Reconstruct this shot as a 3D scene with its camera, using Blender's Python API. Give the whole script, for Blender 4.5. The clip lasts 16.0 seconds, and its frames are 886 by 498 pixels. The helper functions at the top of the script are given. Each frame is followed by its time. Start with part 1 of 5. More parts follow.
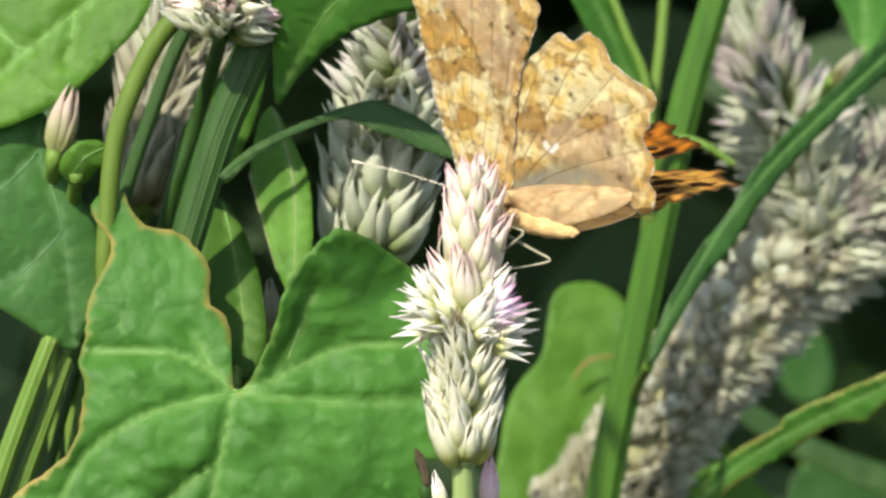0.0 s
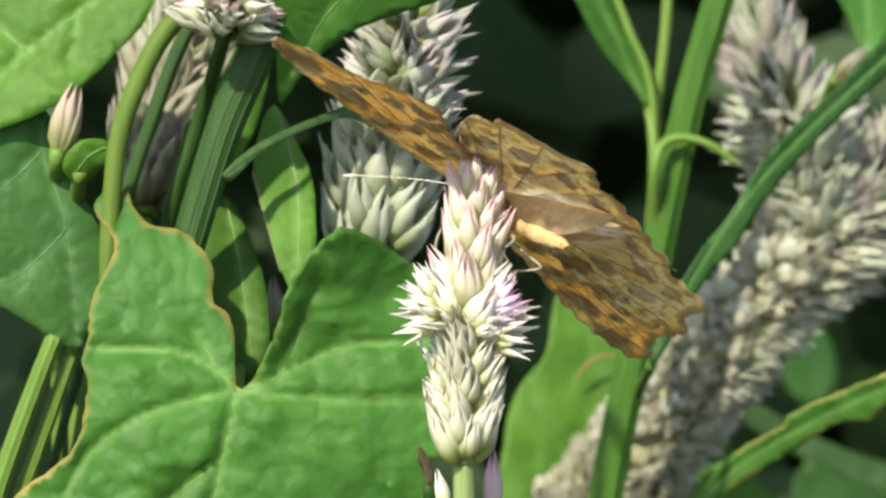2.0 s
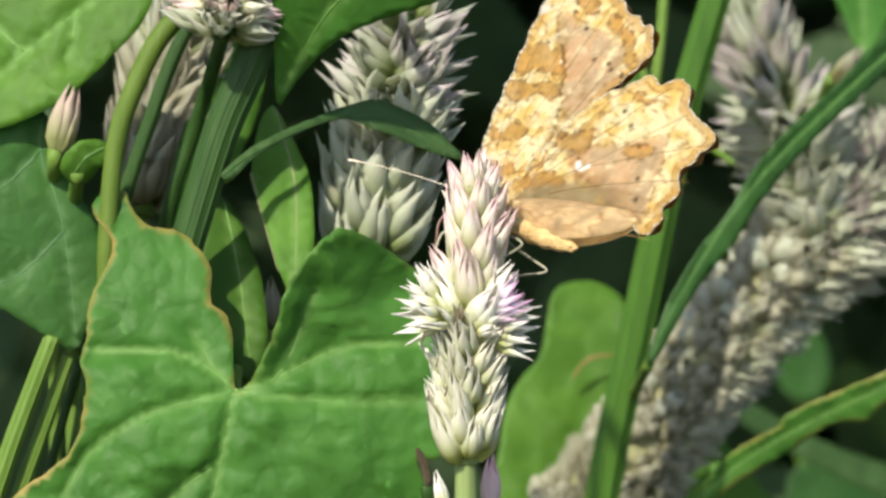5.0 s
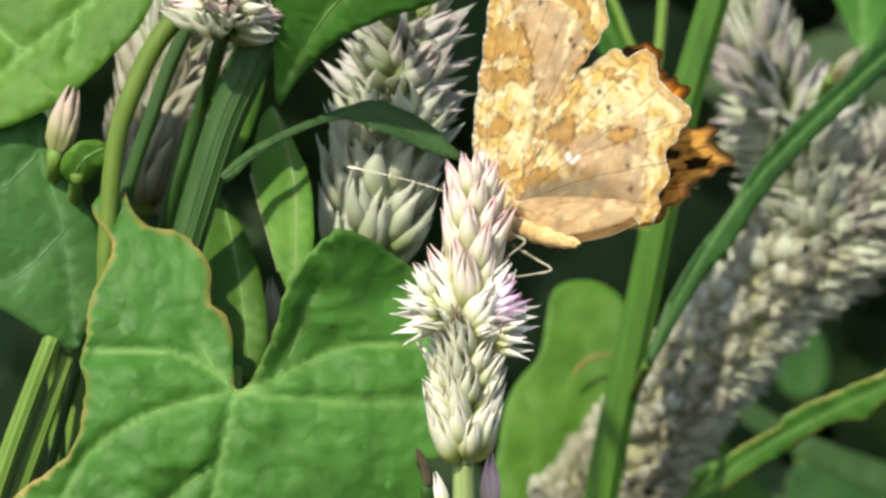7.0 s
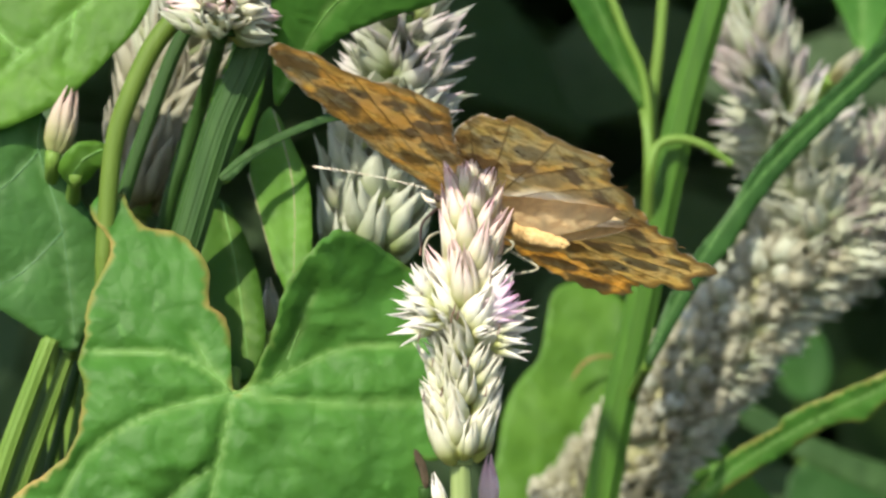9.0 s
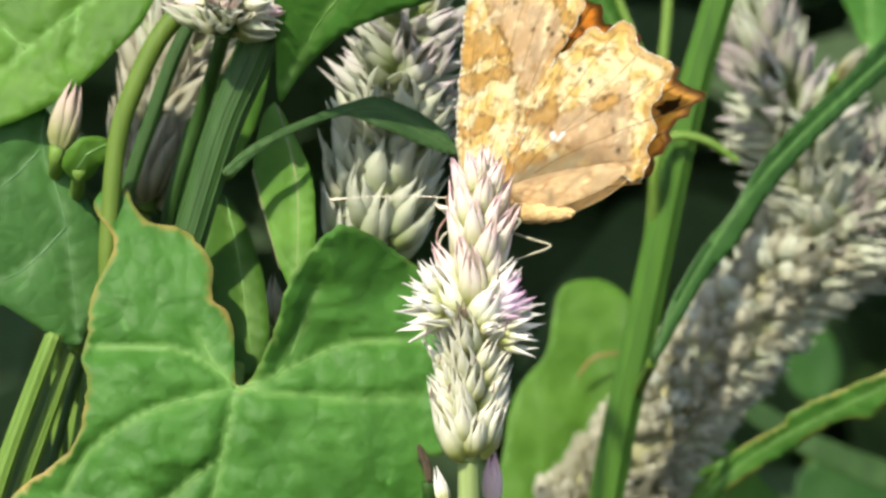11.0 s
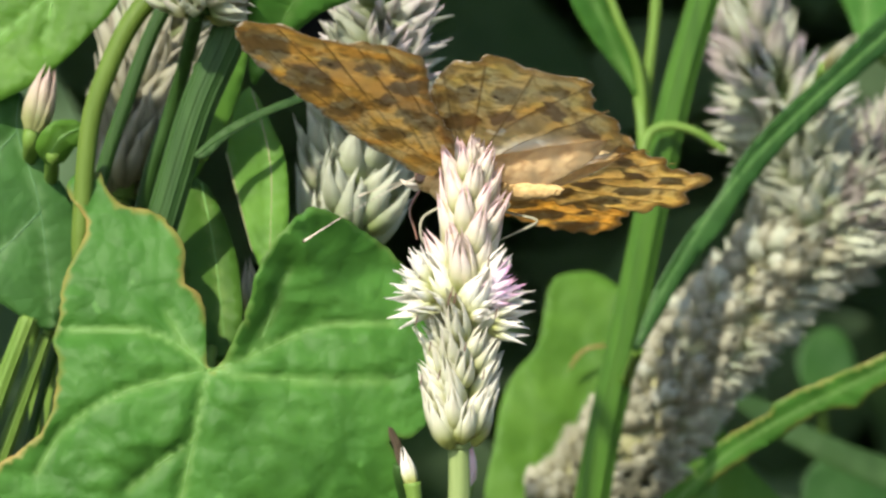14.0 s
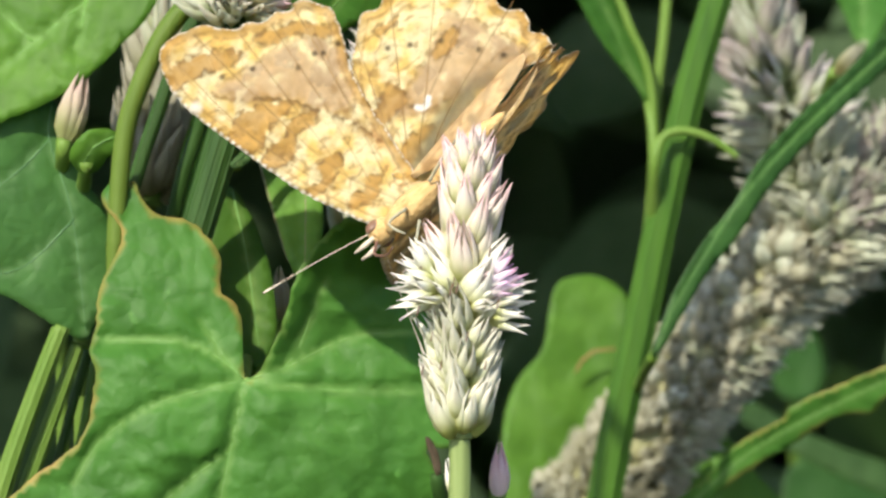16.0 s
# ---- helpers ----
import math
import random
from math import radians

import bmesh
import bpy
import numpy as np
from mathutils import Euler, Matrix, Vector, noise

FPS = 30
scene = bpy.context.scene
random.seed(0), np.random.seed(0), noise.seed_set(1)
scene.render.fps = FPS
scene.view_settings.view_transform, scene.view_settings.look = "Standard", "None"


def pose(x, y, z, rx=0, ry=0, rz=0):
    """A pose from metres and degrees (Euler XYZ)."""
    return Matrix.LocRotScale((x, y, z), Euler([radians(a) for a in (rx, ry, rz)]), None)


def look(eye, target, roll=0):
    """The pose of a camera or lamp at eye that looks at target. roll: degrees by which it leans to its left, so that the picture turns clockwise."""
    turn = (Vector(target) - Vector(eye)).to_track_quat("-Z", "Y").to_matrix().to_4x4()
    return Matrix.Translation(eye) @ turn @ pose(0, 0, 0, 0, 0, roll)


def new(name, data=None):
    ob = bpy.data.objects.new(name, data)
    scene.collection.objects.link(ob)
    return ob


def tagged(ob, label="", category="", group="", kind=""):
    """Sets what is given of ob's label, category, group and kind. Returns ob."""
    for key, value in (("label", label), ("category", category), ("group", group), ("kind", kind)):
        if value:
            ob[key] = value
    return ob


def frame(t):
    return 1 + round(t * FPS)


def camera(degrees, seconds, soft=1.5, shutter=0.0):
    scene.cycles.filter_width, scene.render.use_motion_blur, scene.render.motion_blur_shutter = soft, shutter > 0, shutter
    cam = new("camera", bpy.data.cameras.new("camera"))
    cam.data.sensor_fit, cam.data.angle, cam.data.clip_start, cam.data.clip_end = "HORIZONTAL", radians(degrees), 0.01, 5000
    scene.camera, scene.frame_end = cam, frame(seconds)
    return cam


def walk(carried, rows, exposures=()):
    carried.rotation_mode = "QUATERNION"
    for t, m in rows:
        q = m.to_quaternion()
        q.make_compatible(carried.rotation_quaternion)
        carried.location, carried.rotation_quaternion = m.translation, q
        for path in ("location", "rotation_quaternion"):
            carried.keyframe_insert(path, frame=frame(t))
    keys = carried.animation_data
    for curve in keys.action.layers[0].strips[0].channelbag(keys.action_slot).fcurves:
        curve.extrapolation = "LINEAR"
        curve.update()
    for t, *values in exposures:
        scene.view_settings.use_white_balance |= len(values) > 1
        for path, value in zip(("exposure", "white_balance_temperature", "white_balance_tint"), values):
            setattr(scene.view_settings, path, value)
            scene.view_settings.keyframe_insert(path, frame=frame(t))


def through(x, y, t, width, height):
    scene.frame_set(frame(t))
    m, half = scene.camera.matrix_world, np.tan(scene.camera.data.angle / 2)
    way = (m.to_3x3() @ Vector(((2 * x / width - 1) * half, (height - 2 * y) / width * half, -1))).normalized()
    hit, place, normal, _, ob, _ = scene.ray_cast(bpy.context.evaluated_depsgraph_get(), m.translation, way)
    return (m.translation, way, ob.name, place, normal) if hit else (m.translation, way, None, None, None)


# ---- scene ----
import itertools
from mathutils import geometry

# A close shot of a butterfly that drinks from a cockscomb spike, among leaves and other spikes.
# BENCH: x across, y away from the camera's first stand, z up, the camera looking slightly down.
BENCH = pose(0, 0, 0.62, -8, 0, 0)
LENS = 12.0
FOCAL = 784 / math.tan(radians(LENS / 2))
MM = 0.001

# ---- camera and its walk ----
cam = camera(LENS, 16.0, 2.7)
cam.data.dof.use_dof, cam.data.dof.focus_distance, cam.data.dof.aperture_fstop = True, 0.409, 62.0
CAM_ROWS = [
    # seconds, millimetres to the right, millimetres up, turn to the left, tilt up
    (0, -.36, -.51, -.045, .056), (0.5, -.27, .05, -.047, -.035), (1, -.11, -.25, -.024, -.002),
    (1.5, -.61, -.32, -.056, .003), (2, -.26, -.69, .012, .061), (2.5, -1.61, -.28, -.151, .004),
    (3, -1.96, -.5, -.181, .044), (3.5, -1.94, -.25, -.19, .009), (4, -1.43, -.51, -.146, .045),
    (6.5, -1.27, .26, -.17, -.046), (7, -1.47, .26, -.177, -.046), (7.5, -1.6, .46, -.185, -.068),
    (8, -1.07, .64, -.124, -.097), (8.5, 0, 0, 0, 0), (9, -.7, .1, -.098, -.011),
    (11.5, 1.56, -1.06, .19, .064), (12, 3.15, -1.09, .3, .046), (12.5, 5.69, -2.6, .544, .187),
    (13, 9.01, -3.47, .834, .241), (13.5, 12.91, -5.05, 1.205, .374), (14, 9.35, -5.15, .898, .386),
    (14.5, 3.67, -4.66, .345, .358), (15, -3.61, -3.12, -.389, .224), (15.5, -3.81, -4.07, -.388, .354),
    (16, -4.61, -2.49, -.461, .163)]
walk(cam, [(t, BENCH @ pose(x * MM, 0, z * MM, 90 + tilt, 0, turn)) for t, x, z, turn, tilt in CAM_ROWS],
     exposures=[(t, stops + 0.05, 7100, 5.5) for t, stops in (
         (0, 1.07), (2, 1.13), (3, 0.95), (4.2, 0.89), (6.3, 0.89), (7, 0.95), (7.5, 1.05), (8, 1.07), (8.5, 1.03), (9, 1.07), (11.5, 1.07), (12, 1.11), (12.5, 1.15), (13, 1.07),
         (13.5, 0.99), (14, 1.07), (14.5, 1.09), (15, 1.11), (15.5, 1.05), (16, 1.00))])

# ---- world and sun ----
TO_SUN = Vector((-0.36, -0.63, 0.745)).normalized()
world = bpy.data.worlds.new("sky")
scene.world = world
world.use_nodes = True
sky = world.node_tree.nodes.new("ShaderNodeTexSky")
sky.sky_type = "NISHITA"
sky.sun_disc = False
sky.sun_elevation = math.asin(TO_SUN.z)
sky.sun_rotation = math.atan2(TO_SUN.x, TO_SUN.y)
world.node_tree.links.new(sky.outputs[0], world.node_tree.nodes["Background"].inputs[0])
world.node_tree.nodes["Background"].inputs[1].default_value = 0.15
sun = new("sun", bpy.data.lights.new("sun", "SUN"))
sun.data.energy = 3.9
sun.data.angle = radians(1.5)
sun.data.color = (1.0, 0.96, 0.89)
sun.matrix_world = look(TO_SUN * 6 + Vector((0, 0.5, 0.5)), (0, 0.5, 0.5))


# ---- materials ----
class Nodes:
    """A short way to write node trees."""

    def __init__(self, name):
        self.mat = bpy.data.materials.new(name)
        self.mat.use_nodes = True
        self.tree = self.mat.node_tree
        self.tree.nodes.clear()
        self.out = self.add("ShaderNodeOutputMaterial")

    def add(self, kind, **sets):
        n = self.tree.nodes.new(kind)
        for key, value in sets.items():
            n.inputs[key.replace("_", " ")].default_value = value
        return n

    def link(self, a, b):
        self.tree.links.new(a, b)

    def coords(self, scale):
        c = self.add("ShaderNodeTexCoord")
        m = self.add("ShaderNodeMapping")
        m.inputs["Scale"].default_value = scale if hasattr(scale, "__len__") else (scale,) * 3
        self.link(c.outputs["Object"], m.inputs["Vector"])
        return m.outputs[0]

    def noise(self, scale, detail=3.0, rough=0.55, stretch=1.0):
        n = self.add("ShaderNodeTexNoise", Scale=scale, Detail=detail, Roughness=rough)
        self.link(self.coords(stretch), n.inputs["Vector"])
        return n.outputs["Fac"]

    def attribute(self, name):
        n = self.add("ShaderNodeAttribute")
        n.attribute_name = name
        return n

    def ramp(self, fac, stops):
        r = self.add("ShaderNodeValToRGB")
        e = r.color_ramp.elements
        while len(e) < len(stops):
            e.new(0.5)
        for el, (pos, col) in zip(e, stops):
            el.position, el.color = pos, (*col, 1) if len(col) == 3 else col
        self.link(fac, r.inputs[0])
        return r.outputs[0]

    def mix(self, fac, a, b, how="MIX"):
        m = self.add("ShaderNodeMix")
        m.data_type, m.blend_type = "RGBA", how
        for value, slot in ((fac, 0), (a, 6), (b, 7)):
            if isinstance(value, (int, float)):
                m.inputs[slot].default_value = value
            elif isinstance(value, tuple):
                m.inputs[slot].default_value = (*value, 1)
            else:
                self.link(value, m.inputs[slot])
        return m.outputs[2]

    def maths(self, how, a, b=0.5):
        m = self.add("ShaderNodeMath")
        m.operation = how
        for value, slot in ((a, 0), (b, 1)):
            if isinstance(value, (int, float)):
                m.inputs[slot].default_value = value
            else:
                self.link(value, m.inputs[slot])
        return m.outputs[0]

    def finish(self, colour, rough=0.5, through=None, share=0.0, bump=None, depth=0.0001, strength=0.5, sheen=0.0, spec=0.5):
        b = self.add("ShaderNodeBsdfPrincipled")
        if isinstance(colour, tuple):
            b.inputs["Base Color"].default_value = (*colour, 1)
        else:
            self.link(colour, b.inputs["Base Color"])
        if isinstance(rough, float):
            b.inputs["Roughness"].default_value = rough
        else:
            self.link(rough, b.inputs["Roughness"])
        b.inputs["Sheen Weight"].default_value = sheen
        b.inputs["Specular IOR Level"].default_value = spec
        if bump is not None:
            n = self.add("ShaderNodeBump", Strength=strength, Distance=depth)
            self.link(bump, n.inputs["Height"])
            self.link(n.outputs[0], b.inputs["Normal"])
        last = b.outputs[0]
        if not isinstance(share, float) or share:
            t = self.add("ShaderNodeBsdfTranslucent")
            if isinstance(through, tuple):
                t.inputs["Color"].default_value = (*through, 1)
            else:
                self.link(through, t.inputs["Color"])
            m = self.add("ShaderNodeMixShader")
            if isinstance(share, float):
                m.inputs[0].default_value = share
            else:
                self.link(share, m.inputs[0])
            self.link(last, m.inputs[1])
            self.link(t.outputs[0], m.inputs[2])
            last = m.outputs[0]
        self.link(last, self.out.inputs[0])
        return self.mat


def leaf_material(name, dark, light, vein, glow, share=0.3, rough=0.55):
    dark, light = tuple(c * 0.72 for c in dark), tuple(c * 0.74 for c in light)
    n = Nodes(name)
    big = n.noise(90, 3)
    fine = n.noise(900, 4, 0.6)
    base = n.ramp(big, [(0.3, dark), (0.7, light)])
    base = n.mix(n.ramp(n.noise(240, 3, 0.6), [(0.42, (0, 0, 0)), (0.68, (0.5, 0.5, 0.5))]), base, tuple(c * 0.6 for c in dark))
    base = n.mix(n.maths("MULTIPLY", fine, 0.35), base, tuple(c * 0.72 for c in dark))
    specks = n.ramp(n.noise(520, 2), [(0.70, (0, 0, 0)), (0.76, (1, 1, 1))])
    base = n.mix(n.maths("MULTIPLY", specks, 0.25), base, tuple(min(1, c * 1.7 + 0.02) for c in light))
    ribs = n.attribute("vein").outputs["Fac"]
    base = n.mix(n.maths("MULTIPLY", ribs, 0.45), base, vein)
    through = n.mix(n.maths("MULTIPLY", ribs, 0.5), glow, tuple(c * 0.6 for c in glow))
    cells = n.add("ShaderNodeTexVoronoi", Scale=430.0, Randomness=1.0)
    cells.feature = "DISTANCE_TO_EDGE"
    n.link(n.coords((1, 0.2, 1)), cells.inputs["Vector"])
    net = n.maths("MINIMUM", n.maths("MULTIPLY", cells.outputs["Distance"], 3.2), 0.7)
    base = n.mix(n.attribute("margin").outputs["Fac"], base, (0.34, 0.22, 0.07))
    bump = n.maths("ADD", n.maths("ADD", n.maths("MULTIPLY", n.noise(1400, 3), 0.4), n.noise(420, 3)), n.maths("MULTIPLY", net, 0.45))
    return n.finish(base, rough, through, share, bump, 0.00025, 0.55, spec=0.2)


LEAF_BRIGHT = leaf_material("leaf_bright", (0.072, 0.185, 0.020), (0.155, 0.325, 0.045), (0.20, 0.38, 0.10), (0.17, 0.45, 0.02), 0.38)
LEAF_MAIN = leaf_material("leaf_main", (0.050, 0.170, 0.022), (0.088, 0.250, 0.040), (0.22, 0.37, 0.11), (0.11, 0.34, 0.012), 0.28)
LEAF_DULL = leaf_material("leaf_dull", (0.042, 0.13, 0.026), (0.07, 0.19, 0.042), (0.16, 0.28, 0.12), (0.08, 0.24, 0.03), 0.2)
LEAF_SHADE = leaf_material("leaf_shade", (0.10, 0.165, 0.085), (0.16, 0.24, 0.13), (0.12, 0.20, 0.09), (0.12, 0.26, 0.06), 0.3)
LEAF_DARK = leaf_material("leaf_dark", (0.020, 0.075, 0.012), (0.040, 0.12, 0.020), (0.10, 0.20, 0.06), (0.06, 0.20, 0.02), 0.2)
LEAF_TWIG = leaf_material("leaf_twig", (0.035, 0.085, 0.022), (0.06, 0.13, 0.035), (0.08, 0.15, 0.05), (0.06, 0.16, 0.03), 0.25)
LEAF_OLIVE = leaf_material("leaf_olive", (0.05, 0.13, 0.015), (0.085, 0.2, 0.025), (0.20, 0.30, 0.09), (0.14, 0.32, 0.03), 0.32)


def stem_material(name, dark, light, rough=0.55):
    n = Nodes(name)
    streaks = n.noise(600, 3, 0.6, (1, 1, 0.08))
    base = n.ramp(streaks, [(0.3, dark), (0.72, light)])
    base = n.mix(n.maths("MULTIPLY", n.noise(70, 3), 0.4), base, tuple(c * 0.65 for c in dark))
    return n.finish(base, rough, tuple(light), 0.12, n.noise(800, 3, 0.6, (1, 1, 0.15)), 0.0002, 0.5, spec=0.25)


STEM_GREEN = stem_material("stem_green", (0.030, 0.090, 0.006), (0.056, 0.14, 0.012))
STEM_DARK = stem_material("stem_dark", (0.018, 0.052, 0.009), (0.036, 0.088, 0.017))
STEM_PALE = stem_material("stem_pale", (0.085, 0.165, 0.02), (0.15, 0.24, 0.05))
STEM_OLIVE = stem_material("stem_olive", (0.065, 0.115, 0.012), (0.115, 0.175, 0.028))
STEM_SPIKE = stem_material("stem_spike", (0.13, 0.19, 0.05), (0.25, 0.31, 0.12))
STEM_STRAW = stem_material("stem_straw", (0.20, 0.20, 0.09), (0.32, 0.31, 0.17))


def tepal_material(name, foot, middle, tip, blush=0.5, share=0.45):
    n = Nodes(name)
    along = n.attribute("along").outputs["Fac"]
    who = n.add("ShaderNodeObjectInfo").outputs["Random"]
    base = n.ramp(along, [(0.2, foot), (0.58, middle), (0.86, tip)])
    pale = n.ramp(along, [(0.2, foot), (0.6, middle), (1.0, middle)])
    base = n.mix(n.maths("ADD", n.maths("MULTIPLY", who, blush * 0.6), 0.35), pale, base) if blush < 1 else base
    base = n.mix(n.maths("MULTIPLY", n.noise(900, 3), 0.3), base, tuple(c * 0.72 for c in foot))
    lines = n.ramp(n.noise(7, 3, 0.6, (1, 1, 0.12)), [(0.60, (0, 0, 0)), (0.66, (1, 1, 1))])
    base = n.mix(n.maths("MULTIPLY", lines, 0.25), base, tuple(a * b for a, b in zip(middle, (0.62, 0.42, 0.40))))
    return n.finish(base, 0.5, tuple(min(1, c * 1.15) for c in middle), share, n.noise(700, 2, 0.5, (1, 1, 0.1)), 0.0001, 0.4, spec=0.3)


TEPAL_BUD = tepal_material("tepal_bud", (0.44, 0.47, 0.16), (0.77, 0.69, 0.62), (0.83, 0.50, 0.63), 0.99, 0.34)
TEPAL_WHITE = tepal_material("tepal_white", (0.46, 0.48, 0.15), (0.80, 0.79, 0.73), (0.88, 0.78, 0.82), 0.8, 0.32)
TEPAL_PINK = tepal_material("tepal_pink", (0.88, 0.82, 0.82), (0.80, 0.66, 0.77), (0.70, 0.38, 0.60), 1.0, 0.4)
TEPAL_CREAM = tepal_material("tepal_cream", (0.36, 0.40, 0.09), (0.70, 0.69, 0.56), (0.84, 0.78, 0.76), 0.9, 0.34)
TEPAL_GREY = tepal_material("tepal_grey", (0.28, 0.36, 0.11), (0.53, 0.55, 0.43), (0.64, 0.63, 0.58), 0.9, 0.45)
TEPAL_ROSE = tepal_material("tepal_rose", (0.22, 0.28, 0.10), (0.395, 0.37, 0.33), (0.50, 0.37, 0.43), 0.9, 0.45)
TEPAL_BLUSH = tepal_material("tepal_blush", (0.36, 0.40, 0.16), (0.60, 0.50, 0.40), (0.68, 0.50, 0.48), 1.0, 0.5)
TEPAL_DRY = tepal_material("tepal_dry", (0.30, 0.31, 0.16), (0.46, 0.44, 0.34), (0.54, 0.51, 0.43), 0.9, 0.5)
TEPAL_DIM = tepal_material("tepal_dim", (0.28, 0.36, 0.13), (0.56, 0.55, 0.50), (0.70, 0.55, 0.64), 0.9, 0.45)
TEPAL_SEED = tepal_material("tepal_seed", (0.21, 0.20, 0.08), (0.385, 0.375, 0.265), (0.50, 0.48, 0.385), 0.9, 0.42)
TEPAL_MAUVE = tepal_material("tepal_mauve", (0.82, 0.68, 0.66), (0.84, 0.64, 0.67), (0.78, 0.52, 0.58), 1.0, 0.4)


def wing_material(name):
    n = Nodes(name)
    col = n.attribute("scales").outputs["Color"]
    grain = n.noise(1500, 4, 0.65)
    base = n.mix(n.maths("MULTIPLY", grain, 0.45), col, n.mix(0.55, col, (0.2, 0.10, 0.04)))
    ripple = n.noise(1000, 3, 0.6, (0.35, 1, 1))
    glow = n.mix(n.maths("MULTIPLY", grain, 0.3), n.attribute("glow").outputs["Color"], (0.35, 0.2, 0.08))
    return n.finish(base, 0.62, glow, n.attribute("thin").outputs["Fac"], n.maths("ADD", ripple, grain), 0.00014, 0.6, 0.15, 0.3)


WING = wing_material("wing_scales")


def plain_material(name, dark, light, scale=700, rough=0.6, share=0.0, depth=0.0002, stretch=1.0):
    n = Nodes(name)
    base = n.ramp(n.noise(scale, 4, 0.6, stretch), [(0.3, dark), (0.7, light)])
    base = n.mix(n.maths("MULTIPLY", n.noise(scale * 0.12, 3), 0.4), base, tuple(c * 0.6 for c in dark))
    return n.finish(base, rough, tuple(light), share, n.noise(scale * 1.6, 4), depth, 0.6)


FUR = plain_material("body_fur", (0.38, 0.23, 0.08), (0.66, 0.46, 0.22), 1800, 0.85, 0.0, 0.0005, (0.3, 1, 1))
EYE = plain_material("eye_brown", (0.10, 0.05, 0.03), (0.22, 0.12, 0.08), 2500, 0.25)
PALP = plain_material("palp_white", (0.44, 0.36, 0.27), (0.66, 0.58, 0.48), 1800, 0.8)
LEG = plain_material("leg_buff", (0.20, 0.19, 0.13), (0.36, 0.34, 0.25), 1500, 0.6)
TONGUE = plain_material("tongue_brown", (0.10, 0.05, 0.04), (0.2, 0.1, 0.07), 1500, 0.4)
VEIN_BROWN = plain_material("vein_brown", (0.30, 0.18, 0.06), (0.46, 0.30, 0.12), 900, 0.6, 0.5)
VEIN_DULL = plain_material("vein_dull", (0.05, 0.14, 0.045), (0.085, 0.2, 0.07), 600, 0.5)
VEIN_BRIGHT = plain_material("vein_bright", (0.09, 0.24, 0.025), (0.13, 0.31, 0.045), 600, 0.5)
VEIN_PALE = plain_material("vein_pale", (0.085, 0.22, 0.035), (0.15, 0.31, 0.075), 600, 0.5)
SOIL = plain_material("soil", (0.018, 0.013, 0.008), (0.045, 0.034, 0.022), 25, 0.95, 0.0, 0.01)


def antenna_material():
    n = Nodes("antenna_banded")
    along = n.attribute("along").outputs["Fac"]
    rings = n.maths("GREATER_THAN", n.maths("FRACT", n.maths("MULTIPLY", along, 34.0)), 0.24)
    base = n.mix(rings, (0.26, 0.17, 0.11), (0.68, 0.60, 0.49))
    base = n.mix(n.maths("GREATER_THAN", along, 0.93), base, (0.06, 0.035, 0.02))
    return n.finish(base, 0.6)


ANTENNA = antenna_material()


# ---- ways to shape things ----
def spot(x, y, d):
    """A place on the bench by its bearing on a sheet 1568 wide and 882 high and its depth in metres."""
    return Vector(((x - 784) * d / FOCAL, d, (441 - y) * d / FOCAL))


def thing(name, at, label, category, group="", kind=""):
    ob = tagged(new(name), label, category, group, kind)
    ob.matrix_basis = BENCH @ Matrix.Translation(at)
    return ob


def part(name, mesh, mat, parent, label=""):
    ob = new(name, mesh)
    if not mesh.materials:
        mesh.materials.append(mat)
    ob.parent = parent
    return tagged(ob, label)


def make_mesh(name, verts, faces, smooth=True, **attributes):
    me = bpy.data.meshes.new(name)
    me.from_pydata([tuple(v) for v in verts], [], [tuple(int(i) for i in f) for f in faces])
    for key, values in attributes.items():
        values = np.asarray(values, float)
        if values.ndim == 1:
            me.attributes.new(key, "FLOAT", "POINT").data.foreach_set("value", values)
        else:
            me.attributes.new(key, "FLOAT_COLOR", "POINT").data.foreach_set("color", values.ravel())
    if smooth:
        me.polygons.foreach_set("use_smooth", [True] * len(me.polygons))
    me.update()
    return me


def smooth_line(pts, per=6, closed=False):
    """A rounded line through control points (Catmull-Rom)."""
    p = [np.asarray(q, float) for q in pts]
    n = len(p)
    got = []
    for i in range(n if closed else n - 1):
        a = p[(i - 1) % n] if closed or i else p[0]
        b, c = p[i], p[(i + 1) % n]
        e = p[(i + 2) % n] if closed or i + 2 < n else p[-1]
        for k in range(per):
            t = k / per
            got.append(0.5 * (2 * b + (c - a) * t + (2 * a - 5 * b + 4 * c - e) * t * t + (3 * b - a - 3 * c + e) * t ** 3))
    if not closed:
        got.append(p[-1])
    return np.array(got)


def resample(line, step, closed=True):
    q = np.vstack([line, line[:1]]) if closed else line
    seg = np.linalg.norm(np.diff(q, axis=0), axis=1)
    s = np.concatenate([[0], np.cumsum(seg)])
    n = max(4, int(s[-1] / step))
    u = np.linspace(0, s[-1], n + (0 if closed else 1), endpoint=not closed)
    return np.stack([np.interp(u, s, q[:, k]) for k in range(q.shape[1])], 1)


def to_lines(p, lines):
    """Distance from each point to the nearest of some lines."""
    best = np.full(len(p), 1e9)
    for line in lines:
        for a, b in zip(line[:-1], line[1:]):
            ab = b - a
            t = np.clip(((p - a) @ ab) / max(ab @ ab, 1e-12), 0, 1)
            best = np.minimum(best, np.linalg.norm(p - a - t[:, None] * ab, axis=1))
    return best


